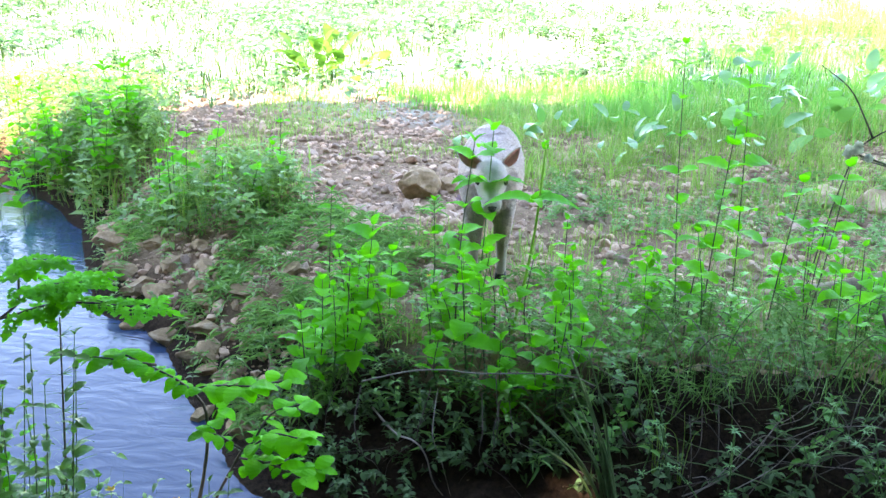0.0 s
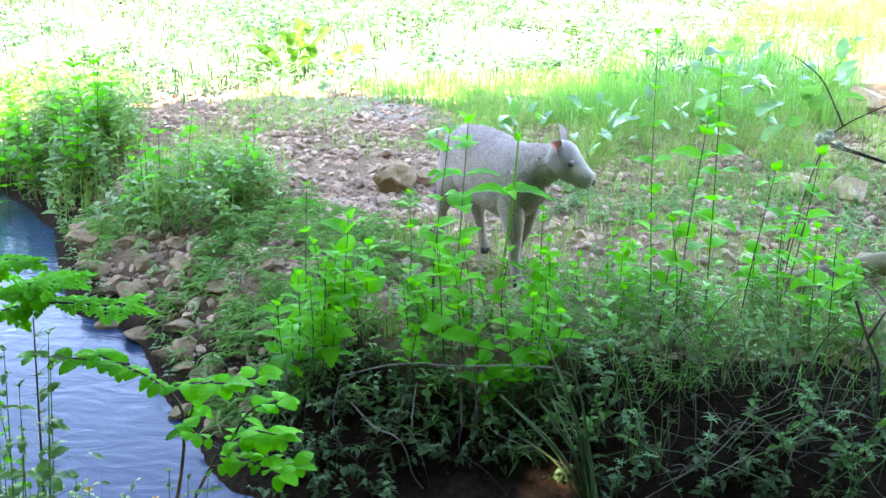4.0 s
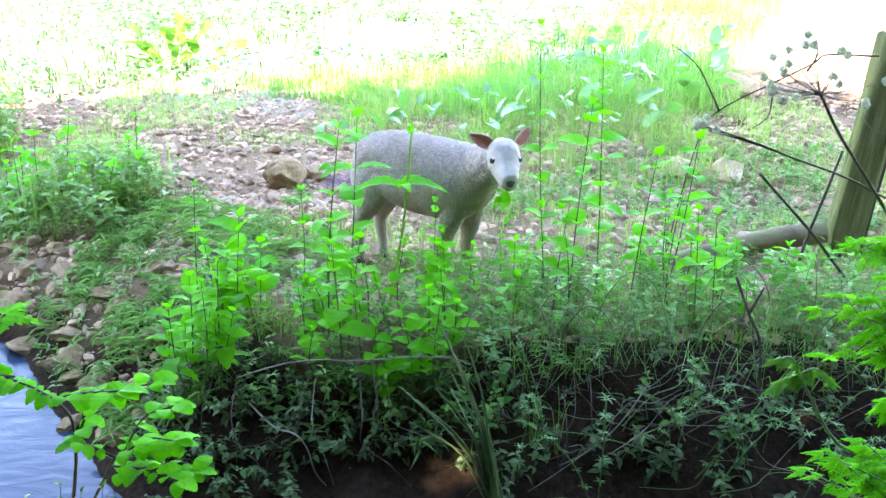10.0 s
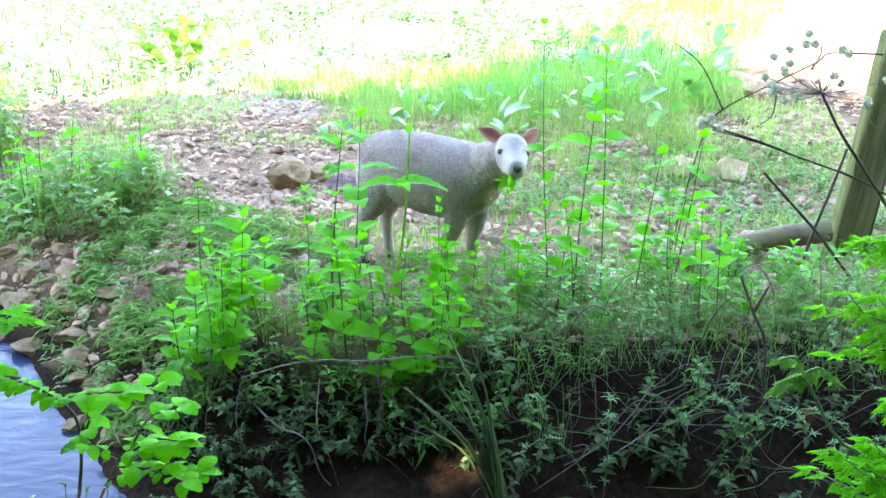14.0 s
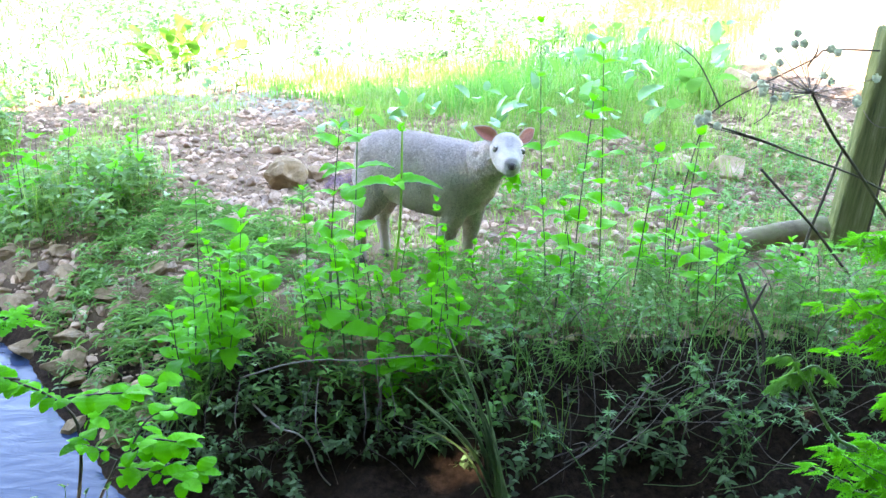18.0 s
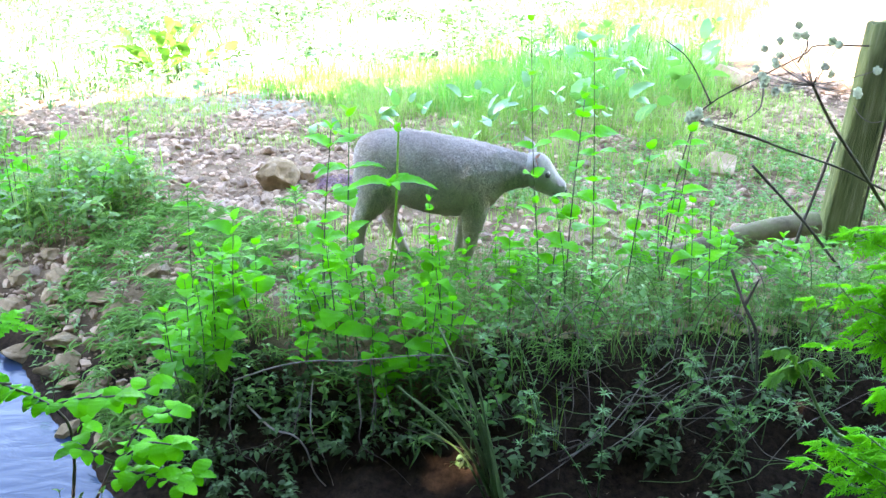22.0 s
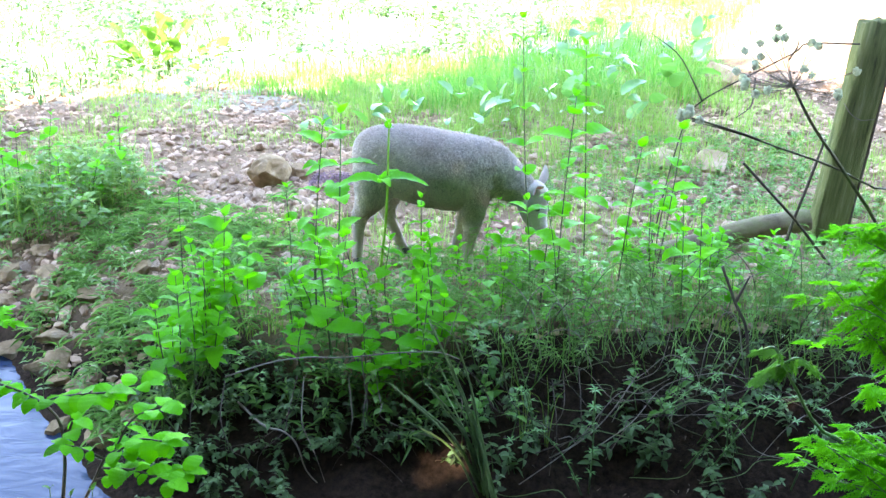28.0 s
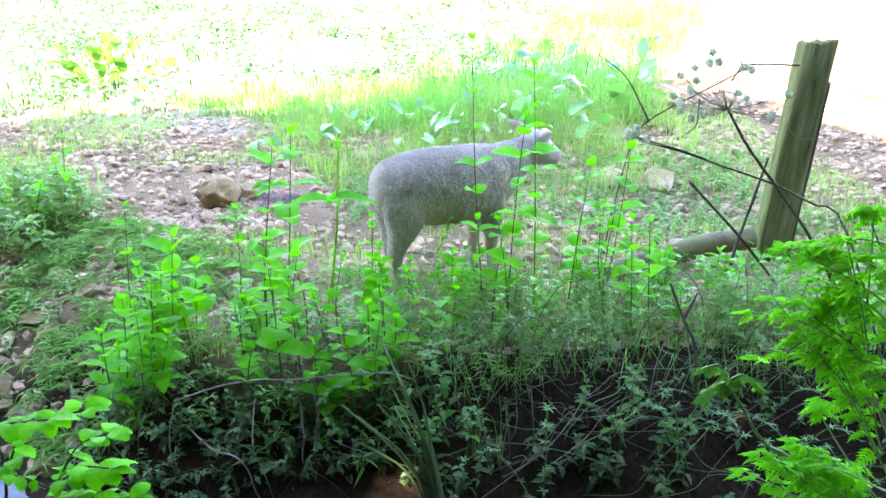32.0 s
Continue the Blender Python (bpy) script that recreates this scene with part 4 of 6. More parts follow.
for i in range(46):
    x, y = nr.uniform(-0.88, 0.02), nr.uniform(2.76, 3.2)
    hgt = nr.uniform(0.16, 0.5)
    herb("nettle", "leafy young nettle on the bank", "nettle", x, y, (x + nr.uniform(-0.05, 0.05), y + nr.uniform(-0.05, 0.03), ground_z(x, y) + hgt),
         nr.choice((3, 4, 5)), nr.uniform(0.05, 0.095), NETTLE_LEAVES, 100 + i, 0.35, nr.choice((STEM, REDSTEM)), 0.003, 0.6, 0.2, 0.3, NG)
for i in range(26):
    x, y = nr.uniform(0.1, 1.35), nr.uniform(3.0, 3.5)
    hgt = (nr.uniform(0.2, 0.5) if x < 0.95 else nr.uniform(0.12, 0.25)) * (0.6 if x < 0.36 else 1.0)
    herb("nettle", "slender young nettle among the weeds", "nettle", x, y, (x + nr.uniform(-0.05, 0.05), y + nr.uniform(-0.05, 0.05), ground_z(x, y) + hgt),
         nr.choice((3, 4)), nr.uniform(0.05, 0.085), NETTLE_LEAVES, 200 + i, 0.35, nr.choice((STEM, REDSTEM)), 0.0028, 0.6, 0.2, 0.3, NG)
BIG_DOCK = [leaf_mesh("leaf", r, DOCK, 0, d, 0.14, 14, 0.1, q) for r, d, q in ((0.52, 0.22, True), (0.6, 0.4, True), (0.46, 0.15, False))]

FIELD_DOCK = [leaf_mesh("leaf", r, FIELDLEAF, 0, d, 0.14, 12, 0.1, True) for r, d in ((0.55, 0.3), (0.65, 0.15))]


def dock(label, x, y, n, tall, size, seed, leaves=BIG_DOCK, lean=0.22):
    """A dock: broad leaves on long bowed stalks that rise from one root."""
    g = random.Random(seed)
    th = tagged(new("dock"), label, "dock", "docks in the grass")
    th.location = (x, y, ground_z(x, y))
    for i in range(n):
        a, h = g.uniform(0, 6.28), tall * g.uniform(0.45, 1.0)
        out = Vector((math.cos(a), math.sin(a), 0)) * g.uniform(0.3, 1.0) * lean
        long = size * g.uniform(0.75, 1.35)
        top = out + Vector((0, 0, max(0.05, h - 0.75 * long)))
        part("stalk", tube([(0, 0, -0.02), out * 0.35 + Vector((0, 0, top.z * 0.55)), top], 0.0032, 0.0018, 8, 5, 0, GRASS, "stalk"), GRASS, th)
        set_leaf(th, g.choice(leaves), top, a + g.uniform(-0.7, 0.7), g.uniform(0.1, 1.25), long, g.uniform(-0.7, 0.7))
    return th


for i in range(16):
    x, y = (nr.uniform(0.0, 0.34) if i % 2 else nr.uniform(0.62, 1.05)), nr.uniform(2.6, 2.78)
    herb("weed_plant", "broad-leaved green weed on the dark bank", "weed", x, y, (x + nr.uniform(-0.08, 0.08), y - 0.05, ground_z(x, y) + nr.uniform(0.12, 0.28)),
         3, nr.uniform(0.035, 0.055), NEAR_LEAVES, 260 + i, 0.45, STEM, 0.002, 0.6, 0.2, 0.3)
for i, (x, y, n, tall, size) in enumerate(((-0.18, 5.7, 8, 0.46, 0.14), (0.26, 5.7, 9, 0.40, 0.14), (0.16, 5.3, 5, 0.24, 0.12), (0.55, 5.9, 7, 0.56, 0.13), (0.8, 5.8, 7, 0.5, 0.14),
                                           (1.1, 5.9, 8, 0.52, 0.16), (1.42, 6.1, 8, 0.6, 0.17), (1.75, 6.6, 7, 0.6, 0.16), (0.95, 6.7, 6, 0.55, 0.15), (2.0, 7.4, 6, 0.6, 0.16),
                                           (-0.62, 5.5, 4, 0.22, 0.11), (1.3, 7.4, 6, 0.55, 0.15))):
    dock("broad-leaved dock plant with blue-grey shiny leaves", x, y, n + 1, tall, size * 0.85, 300 + i)
for i in range(6):
    dock("leafy bright dock in the sunny field", -2.12 + nr.uniform(-0.22, 0.22), 7.8 + nr.uniform(-0.2, 0.2), 8, nr.uniform(0.2, 0.5), 0.13, 330 + i, FIELD_DOCK, 0.2)
# herbs standing out of the thickets beside the stream
for i in range(9):
    x, y = nr.uniform(-2.15, -1.45), nr.uniform(4.2, 4.9)
    herb("nettle", "young nettle in the thicket by the stones", "nettle", x, y, (x + nr.uniform(-0.05, 0.05), y, ground_z(x, y) + nr.uniform(0.25, 0.5)), 4, 0.08, NETTLE_LEAVES, 400 + i, 0.3, REDSTEM, 0.003, 0.6, 0.2, 0.2, NG)
for i in range(22):
    x, y = nr.uniform(-3.7, -2.7), nr.uniform(4.95, 5.8)
    herb("nettle", "tall nettle in the thicket over the stream", "nettle", x, y, (x + nr.uniform(-0.1, 0.1), y - 0.05, ground_z(x, y) + nr.uniform(0.3, 0.6)), 5, 0.10, NETTLE_LEAVES, 440 + i, 0.3, STEM, 0.004, 0.6, 0.2, 0.2, NG)


# ---- branches that hang into view from the near bank ----
def spray(name, label, category, stems, leaves, seed, size, step, mat=BARK, r=0.004, spread_=0.8, el=0.1, pair=True, loose=1.0):
    """Leaves in two rows along a few thin stems; the first point of the first stem is the root."""
    g = random.Random(seed)
    th = tagged(new(name), label, category)
    root = Vector(stems[0][0])
    th.location = root
    for si, s in enumerate(stems):
        line = [Vector(p) - root for p in s]
        part("stem", tube(line, r if si == 0 else r * 0.6, r * 0.4, 16, 6, 0.1, mat, "stem"), mat, th)
        length = sum((b - a).length for a, b in zip(line, line[1:]))
        n = max(3, int(length / step))
        pts = spline(line, n)
        first = 0.72 if si == 0 else 0.12
        for i in range(n + 1):
            if i / n < first:
                continue
            d = pts[min(i + 1, n)] - pts[max(0, i - 1)]
            az = math.atan2(d.y, d.x)
            for sg in ((1, -1) if pair else (g.choice((1, -1)),)):
                set_leaf(th, g.choice(leaves), pts[i], az + sg * spread_ * g.uniform(0.5, 1.7), el + loose * g.uniform(-0.35, 0.35), size * g.uniform(0.6, 1.25), loose * g.uniform(-0.5, 0.5))
        set_leaf(th, g.choice(leaves), pts[n], az, el, size)
    return th


shrub_shoot = spray("shrub", "bright green shrub shoot over the stream", "shrub",
      [[(-0.75, 1.15, 0.17), (-0.745, 1.55, 0.50), (-0.75, 1.7, 0.70), (-0.79, 1.7, 0.80), (-0.92, 1.68, 0.875)],
       [(-0.75, 1.7, 0.70), (-0.70, 1.72, 0.79), (-0.585, 1.72, 0.825)], [(-0.79, 1.7, 0.79), (-0.72, 1.66, 0.83), (-0.62, 1.62, 0.86)], [(-0.85, 1.69, 0.85), (-0.95, 1.66, 0.87), (-1.04, 1.66, 0.87)]],
      SHRUB_LEAVES, 31, 0.047, 0.027, BARK, 0.005, 1.0, -0.05, True, 0.7)
spray("shrub", "bright green shrub shoot with rounded leaves", "shrub",
      [[(-0.77, 1.15, 0.17), (-0.74, 1.6, 0.49), (-0.70, 1.7, 0.61), (-0.65, 1.7, 0.68), (-0.55, 1.72, 0.68)],
       [(-0.70, 1.7, 0.61), (-0.60, 1.70, 0.64), (-0.51, 1.70, 0.63)], [(-0.67, 1.7, 0.66), (-0.71, 1.68, 0.70), (-0.73, 1.66, 0.72)], [(-0.66, 1.68, 0.67), (-0.59, 1.66, 0.73), (-0.53, 1.64, 0.74)], [(-0.68, 1.7, 0.64), (-0.60, 1.66, 0.66), (-0.52, 1.62, 0.66)], [(-0.66, 1.7, 0.66), (-0.62, 1.74, 0.73), (-0.56, 1.76, 0.75)]],
      SHRUB_LEAVES, 32, 0.047, 0.029, BARK, 0.0045, 1.0, -0.05, True, 0.7)
spray("shrub", "shrub branch with lobed bright leaves over the water", "shrub",
      [[(-1.45, 1.2, 0.3), (-1.3, 1.65, 0.86), (-1.2, 1.7, 0.92), (-1.1, 1.7, 1.0), (-1.0, 1.7, 1.02)],
       [(-1.2, 1.7, 0.92), (-1.05, 1.7, 0.97), (-0.86, 1.7, 0.975)], [(-1.15, 1.7, 0.96), (-1.12, 1.68, 1.06), (-1.05, 1.66, 1.08)], [(-1.3, 1.66, 0.88), (-1.25, 1.62, 1.0), (-1.2, 1.6, 1.06)]],
      BROAD_LEAVES, 33, 0.075, 0.03, BARK, 0.005, 0.9, -0.05, True, 0.5)
pl = random.Random(41)
for i in range(22):
    x = pl.uniform(-1.5, -1.05)
    y = pl.uniform(1.3, 1.6)
    herb("weed_plant", "leafy dark weed on the near bank", "weed", x, y, (x + pl.uniform(-0.08, 0.08), y + 0.1, ground_z(x, y) + pl.uniform(0.5, 0.78) * (1.15 if x < -1.05 else 0.85)), 6, 0.045, SHRUB_LEAVES + NETTLE_LEAVES[1:2], 500 + i, 0.35, STEM, 0.0028, 0.6, 0.2, 0.3)
for i in range(40):
    x, y = pl.uniform(-1.3, -0.98), pl.uniform(1.36, 1.54)
    low = i % 5 == 0
    if low:
        x = pl.uniform(-0.86, -0.68)
    herb("weed_plant", "small-leaved green weed on the near bank", "weed", x, y, (x + pl.uniform(-0.08, 0.08), y + 0.06, pl.uniform(0.6, 0.7) if low else pl.uniform(0.62, 1.0)), 9, pl.uniform(0.03, 0.05), NEAR_LEAVES, 600 + i, 0.35, STEM, 0.002, 0.6, 0.1, 0.3)
def horsetail(x, y, top, rings, reach, seed):
    """An upright jointed stalk with whorls of thread-like side shoots."""
    g = random.Random(seed)
    z0 = ground_z(x, y)
    th = tagged(new("horsetail"), "upright dark horsetail with whorls of fine green threads", "horsetail")
    th.location = (x, y, z0)
    tip = Vector(top) - Vector((x, y, z0))
    line = [Vector((0, 0, -0.02)), tip * 0.5 + Vector((0.006, 0, 0)), tip]
    part("stem", tube(line, 0.0042, 0.0016, 16, 7, 0.1, REDSTEM, "stem"), REDSTEM, th)
    pts = spline(line, rings)
    for i in range(rings // 4, rings):
        bm = bmesh.new()
        u = i / rings
        for k in range(9):
            a, L = k * 0.698 + g.uniform(-0.2, 0.2), reach * (1.15 - 0.75 * u) * g.uniform(0.7, 1.1)
            d = Vector((math.cos(a), math.sin(a), 0))
            w = Vector((-d.y, d.x, 0)) * 0.0007 + Vector((0, 0, 0.0006))
            p = [pts[i] + d * L * q + Vector((0, 0, L * (0.45 * q - 0.2 * q * q))) for q in (0, 0.35, 0.7, 1.0)]
            vv = [(bm.verts.new(o - w * (1 - 0.6 * j / 3)), bm.verts.new(o + w * (1 - 0.6 * j / 3))) for j, o in enumerate(p)]
            for (a0, b0), (a1, b1) in zip(vv, vv[1:]):
                bm.faces.new((a0, b0, b1, a1))
        part("whorl", bm, GOOSE, th)
    return th


horsetail(-1.03, 1.5, (-0.998, 1.6, 0.985), 24, 0.09, 560)
horsetail(-1.2, 1.52, (-1.22, 1.62, 0.8), 16, 0.06, 561)

# cut-leaved plants by the near bank
cp = random.Random(64)


def parsley(label, root, mid, box, n, seed, size):
    """A stalk from the near bank with side stems that end inside a box of the air."""
    g = random.Random(seed)
    stems = [[root, tuple((a + b) / 2 for a, b in zip(root, mid)), mid, (mid[0] - 0.03, mid[1], mid[2] + 0.08)]]
    for i in range(n):
        e = tuple(g.uniform(a, b) for a, b in box)
        s = tuple(m + (r - m) * g.uniform(0, 0.35) for m, r in zip(mid, root))
        stems.append([s, tuple((a + b) / 2 + (0.03 if k == 2 else 0) for k, (a, b) in enumerate(zip(s, e))), e])
    return spray("cow_parsley", label, "cow parsley", stems, CUT_LEAVES, seed, size, 0.032, STEM, 0.0035, 0.95, -0.2)


parsley("bright lacy cow parsley hanging in from the near bank", (1.35, 1.2, 0.17), (1.05, 1.84, 1.12), ((0.82, 1.04), (1.8, 1.95), (0.96, 1.12)), 8, 34, 0.054)
parsley("bright lacy cow parsley beside the hogweed", (1.3, 1.2, 0.17), (1.0, 1.84, 0.92), ((0.80, 0.97), (1.8, 1.95), (0.84, 1.04)), 10, 37, 0.054)
parsley("bright lacy cow parsley low over the water", (1.25, 1.2, 0.17), (1.08, 1.8, 0.52), ((0.83, 1.08), (1.78, 1.9), (0.51, 0.64)), 11, 35, 0.054)
parsley("bright lacy cow parsley above the dark water", (1.4, 1.2, 0.17), (1.2, 1.86, 1.0), ((1.05, 1.3), (1.82, 1.98), (0.8, 1.2)), 4, 38, 0.047)
parsley("bright lacy cow parsley before the fence post", (1.3, 1.2, 0.17), (0.98, 1.86, 1.02), ((0.95, 1.1), (1.8, 1.92), (1.05, 1.25)), 4, 39, 0.05)
parsley("bright lacy cow parsley by the dark water", (1.3, 1.2, 0.17), (1.02, 1.86, 0.66), ((0.88, 1.1), (1.8, 1.92), (0.48, 0.6)), 5, 40, 0.05)
FERN_LEAVES = [lobed_mesh("leaf", DULLFERN, 5, s, 0.16) for s in (11, 12)]
fern = spray("fern", "pale green fern frond curling at its tip", "fern",
      [[(1.2, 1.3, 0.17), (1.04, 1.88, 0.49), (0.90, 1.9, 0.61), (0.83, 1.9, 0.72), (0.79, 1.9, 0.77), (0.745, 1.9, 0.74)],
       [(0.80, 1.9, 0.77), (0.77, 1.89, 0.82), (0.735, 1.89, 0.815)], [(0.79, 1.9, 0.77), (0.83, 1.9, 0.79), (0.87, 1.9, 0.76)]],
      FERN_LEAVES, 36, 0.034, 0.014, STEM, 0.006, 1.0, -0.5)


def umbel(centre, stem_pts, n, ray, seed, label):
    g = random.Random(seed)
    th = tagged(new("hogweed"), label, "hogweed")
    root = Vector(stem_pts[0])
    th.location = root
    part("stem", tube([Vector(p) - root for p in stem_pts], 0.005 if n > 10 else 0.003, 0.003 if n > 10 else 0.0018, 18, 8, 0.05, REDSTEM, "stem"), STEM, th)
    c = Vector(centre) - root
    for i in range(n):
        a = 2.4 * i
        q = math.sqrt((i + 0.5) / n)
        d = Vector((math.cos(a) * q * 0.95 - 0.35, math.sin(a) * q * 0.6, 0.9 - 1.0 * q)).normalized() * ray * g.uniform(0.85, 1.1)
        rayo = part("ray", tube([c, c + d * 0.5 + Vector((0, 0, -0.004)), c + d], 0.0011, 0.0009, 6, 5, 0, PALETWIG, "ray"), PALETWIG, th)
        bm = bmesh.new()
        bmesh.ops.create_icosphere(bm, subdivisions=3, radius=0.0088)
        for v in bm.verts:
            v.co = c + d + v.co * g.choice((0.45, 0.6, 0.8, 1.0, 1.15))
        part("seed_ball", bm, SEED, rayo)
    return th


hogweed = umbel((0.765, 1.95, 1.392), [(1.22, 1.3, 0.17), (1.12, 1.8, 0.72), (1.02, 1.95, 1.03), (0.91, 1.95, 1.19), (0.82, 1.95, 1.305), (0.765, 1.95, 1.392)], 22, 0.115, 3, "hogweed stalk with a wide grey-green seed umbel")
umbel((0.545, 1.95, 1.322), [(0.70, 1.952, 1.272), (0.65, 1.952, 1.29), (0.60, 1.95, 1.306), (0.545, 1.95, 1.322)], 6, 0.022, 4, "small closed hogweed umbel on a side stalk")

# cleavers: weak stems with stars of narrow leaves, leaning on one another
NARROW = [leaf_mesh("leaf", r, GOOSE, 0, d, 0.1, 6) for r, d in ((0.2, 0.1), (0.17, 0.3))]


def cleaver(points, seed, step=0.062):
    g = random.Random(seed)
    th = tagged(new("cleavers_plant"), "pale cleavers stem with stars of narrow leaves", "cleavers", "cleavers under the bank")
    root = Vector(points[0])
    th.location = root
    line = [Vector(p) - root for p in points]
    part("stem", tube(line, 0.0026, 0.0014, 18, 5, 0.1, STEM, "stem"), STEM, th)
    n = max(3, int(sum((b - a).length for a, b in zip(line, line[1:])) / step))
    for i, p in enumerate(spline(line, n)[1:]):
        a0, size = g.uniform(0, 6.28), g.uniform(0.014, 0.027)
        for k in range(6):
            set_leaf(th, NARROW[k % 2], p, a0 + k * 1.047 + g.uniform(-0.15, 0.15), g.uniform(0.0, 0.5), size * g.uniform(0.8, 1.2))


cl = random.Random(88)
for i in range(25):
    x, y = cl.uniform(0.3, 1.65), cl.uniform(2.42, 2.78)
    z = ground_z(x, y)
    dx, up = cl.uniform(-0.3, 0.3), cl.uniform(0.15, 0.45)
    cleaver([(x, y, z), (x + dx * 0.3, y - 0.05, z + up * 0.55), (x + dx * 0.75, y - 0.08, z + up), (x + dx * 1.2, y - 0.12, z + up * cl.uniform(0.75, 1.1))], 900 + i)

# reed-like stalks at the foot of the bank
rs = random.Random(9)
reeds = tagged(new("rush_clump"), "clump of dull green rush stalks at the water's edge", "rushes")
reeds.location = (0.19, 2.46, ground_z(0.19, 2.46))
for i in range(15):
    tx, tz = rs.uniform(-0.34, -0.04), rs.uniform(0.3, 0.6)
    part("stalk", tube([(rs.uniform(-0.04, 0.04), rs.uniform(-0.03, 0.05), -0.03), (tx * 0.45, 0.02, tz * 0.55), (tx, rs.uniform(-0.03, 0.1), tz)], rs.uniform(0.004, 0.0075), 0.0022, 10, 6, 0.1, DULL, "stalk"), DULL, reeds)
for i, (x, tx, tz) in enumerate(((0.29, 0.25, 0.36), (0.37, 0.36, 0.38), (0.30, 0.285, 0.28))):
    th = tagged(new("grass_tuft"), "yellow-green grass shoot on the dark bank", "grass")
    th.location = (x, 2.62, ground_z(x, 2.62))
    for k in range(3):
        q = (k - 1) * 0.035
        part("blade", tube([(0, 0, -0.04), (q * 0.6, -0.01, (tz - 0.12) * 0.6), (tx - x + q * 1.6, -0.02, tz - 0.12 - 1.5 * abs(q))], 0.0017, 0.0005, 8, 4, 0, GRASS, "blade"), GRASS, th)

# yellow flowers
for x, y, z in ((-0.33, 3.05, 0.60), (-0.30, 3.2, 0.52), (-0.36, 3.25, 0.56), (-0.50, 3.1, 0.55), (-0.76, 1.55, 0.62), (-0.83, 1.6, 0.57), (-0.9, 1.55, 0.63)):
    z0 = ground_z(x, y)
    th = tagged(new("buttercup"), "small yellow buttercup flower on a thin stem", "flower")
    th.location = (x, y, z0)
    part("stem", tube([(0, 0, -0.02), (0.01, 0, (z - z0) * 0.5), (0, 0, z - z0)], 0.0014, 0.001, 8, 5, 0, STEM, "stem"), STEM, th)
    bm = bmesh.new()
    for k in range(5):
        a = 2 * math.pi * k / 5
        c, s = math.cos(a), math.sin(a)
        r_ = [bm.verts.new((c * u - s * w, s * u + c * w, h)) for u, w, h in ((0, 0, 0), (0.006, 0.004, 0.003), (0.011, 0, 0.006), (0.006, -0.004, 0.003))]
        bm.faces.new(r_)
    part("petals", bm, YELLOW, th).location = (0, 0, z - z0)

# ---- grass, weeds and stones that nobody could count ----
STEEP = lambda x, y: shore_distance(x, y)
grass("meadow_grass", "fine bright green grass on the bank's top",
      scatter(38000, (-2.3, 3.2, 4.9, 10.5), lambda x, y, r: (y > 5.55 - 0.25 * np.clip(x, -1, 2) + 1.3 * (value_noise(x, y, 0.7) - 0.5) + 1.3 * np.clip(-0.3 - x, 0, 1)) & (y < 7.3 + 0.4 * x)
              & (x < 1.9 + 0.12 * (y - 5)) & (value_noise(x + 30, y, 0.35) + 0.4 * r > 0.62), 1), 0.25, 0.0045, GRASS, 2, 1.5)
grass("field_grass", "sunlit pale grass of the open field",
      scatter(70000, (-8, 9, 6.6, 22), lambda x, y, r: (y > 6.7 + 0.35 * (x + 2.5)) & ((x < 3.2 + 0.1 * (y - 8)) | (r > 0.85)) & (value_noise(x, y + 50, 1.1) + 0.4 * r > 0.5), 3), 0.16, 0.011, FIELD, 4)
weeds("field_herbs", "sunlit broad-leaved herbs of the open field",
      scatter(9000, (-8, 7, 6.8, 20), lambda x, y, r: (y > 6.9 + 0.35 * (x + 2.5)) & (x < 2.8) & (value_noise(x, y, 0.9) + 0.3 * r > 0.72), 5), 0.24, 0.11, 0.5, 4, 2, FIELD, "herbs", seed=5)
grass("short_turf", "sparse short grass among the stones",
      scatter(34000, (-2.4, 2.6, 3.0, 7.2), lambda x, y, r: (STEEP(x, y) > 0.35) & (value_noise(x + 9, y, 0.5) + 0.25 * r > 0.66 + 0.12 * (np.hypot(x + 0.9, y - 4.7) < 0.9)), 6), 0.085, 0.004, GRASS, 7)
grass("dry_litter", "dry straw and dead leaf litter on the ground",
      scatter(16000, (-2.3, 3.2, 3.0, 7.4), lambda x, y, r: (STEEP(x, y) > 0.25) & (value_noise(x, y + 20, 0.4) + 0.4 * r > 0.55), 24), 0.028, 0.004, DRY, 24, 3.2, "litter")
grass("tall_grass", "tall fine bright grass at the sunny edge of the bank",
      scatter(40000, (0.0, 6.2, 6.1, 14.5), lambda x, y, r: (x > 0.2 + 0.45 * np.clip(y - 7.4, 0, 9) - 0.5 * value_noise(x, y, 0.6)) & (x < 1.75 + 0.38 * (y - 6) + 0.5 * (value_noise(x, y + 9, 0.5) - 0.5)) & (value_noise(x + 12, y, 0.3) + 0.3 * r > 0.62), 25), 0.34, 0.006, TALLGRASS, 25, 0.9)
grass("tall_grass", "fine bright grass at the edge of the stones",
      scatter(15000, (-1.7, 1.4, 5.9, 8.8), lambda x, y, r: (y > 6.55 + 0.35 * np.clip(-0.2 - x, 0, 2) + 0.7 * (value_noise(x, y, 0.5) - 0.5)) & (y < 7.9 + 0.3 * x) & (value_noise(x + 22, y, 0.25) + 0.35 * r > 0.66), 41), 0.2, 0.006, TALLGRASS, 41, 1.0)
weeds("field_tufts", "scattered dark green tufts of weeds in the sunny field",
      scatter(5200, (-9, 8, 6.8, 21), lambda x, y, r: (y > 7.4 + 0.3 * (x + 2.5)) & (x < 3.0 + 0.12 * (y - 8)) & (value_noise(x + 40, y, 0.55) + 0.35 * r > 0.84), 42), 0.17, 0.085, 0.5, 3, 3, FIELDWEED, "weeds", 0.7, seed=42)
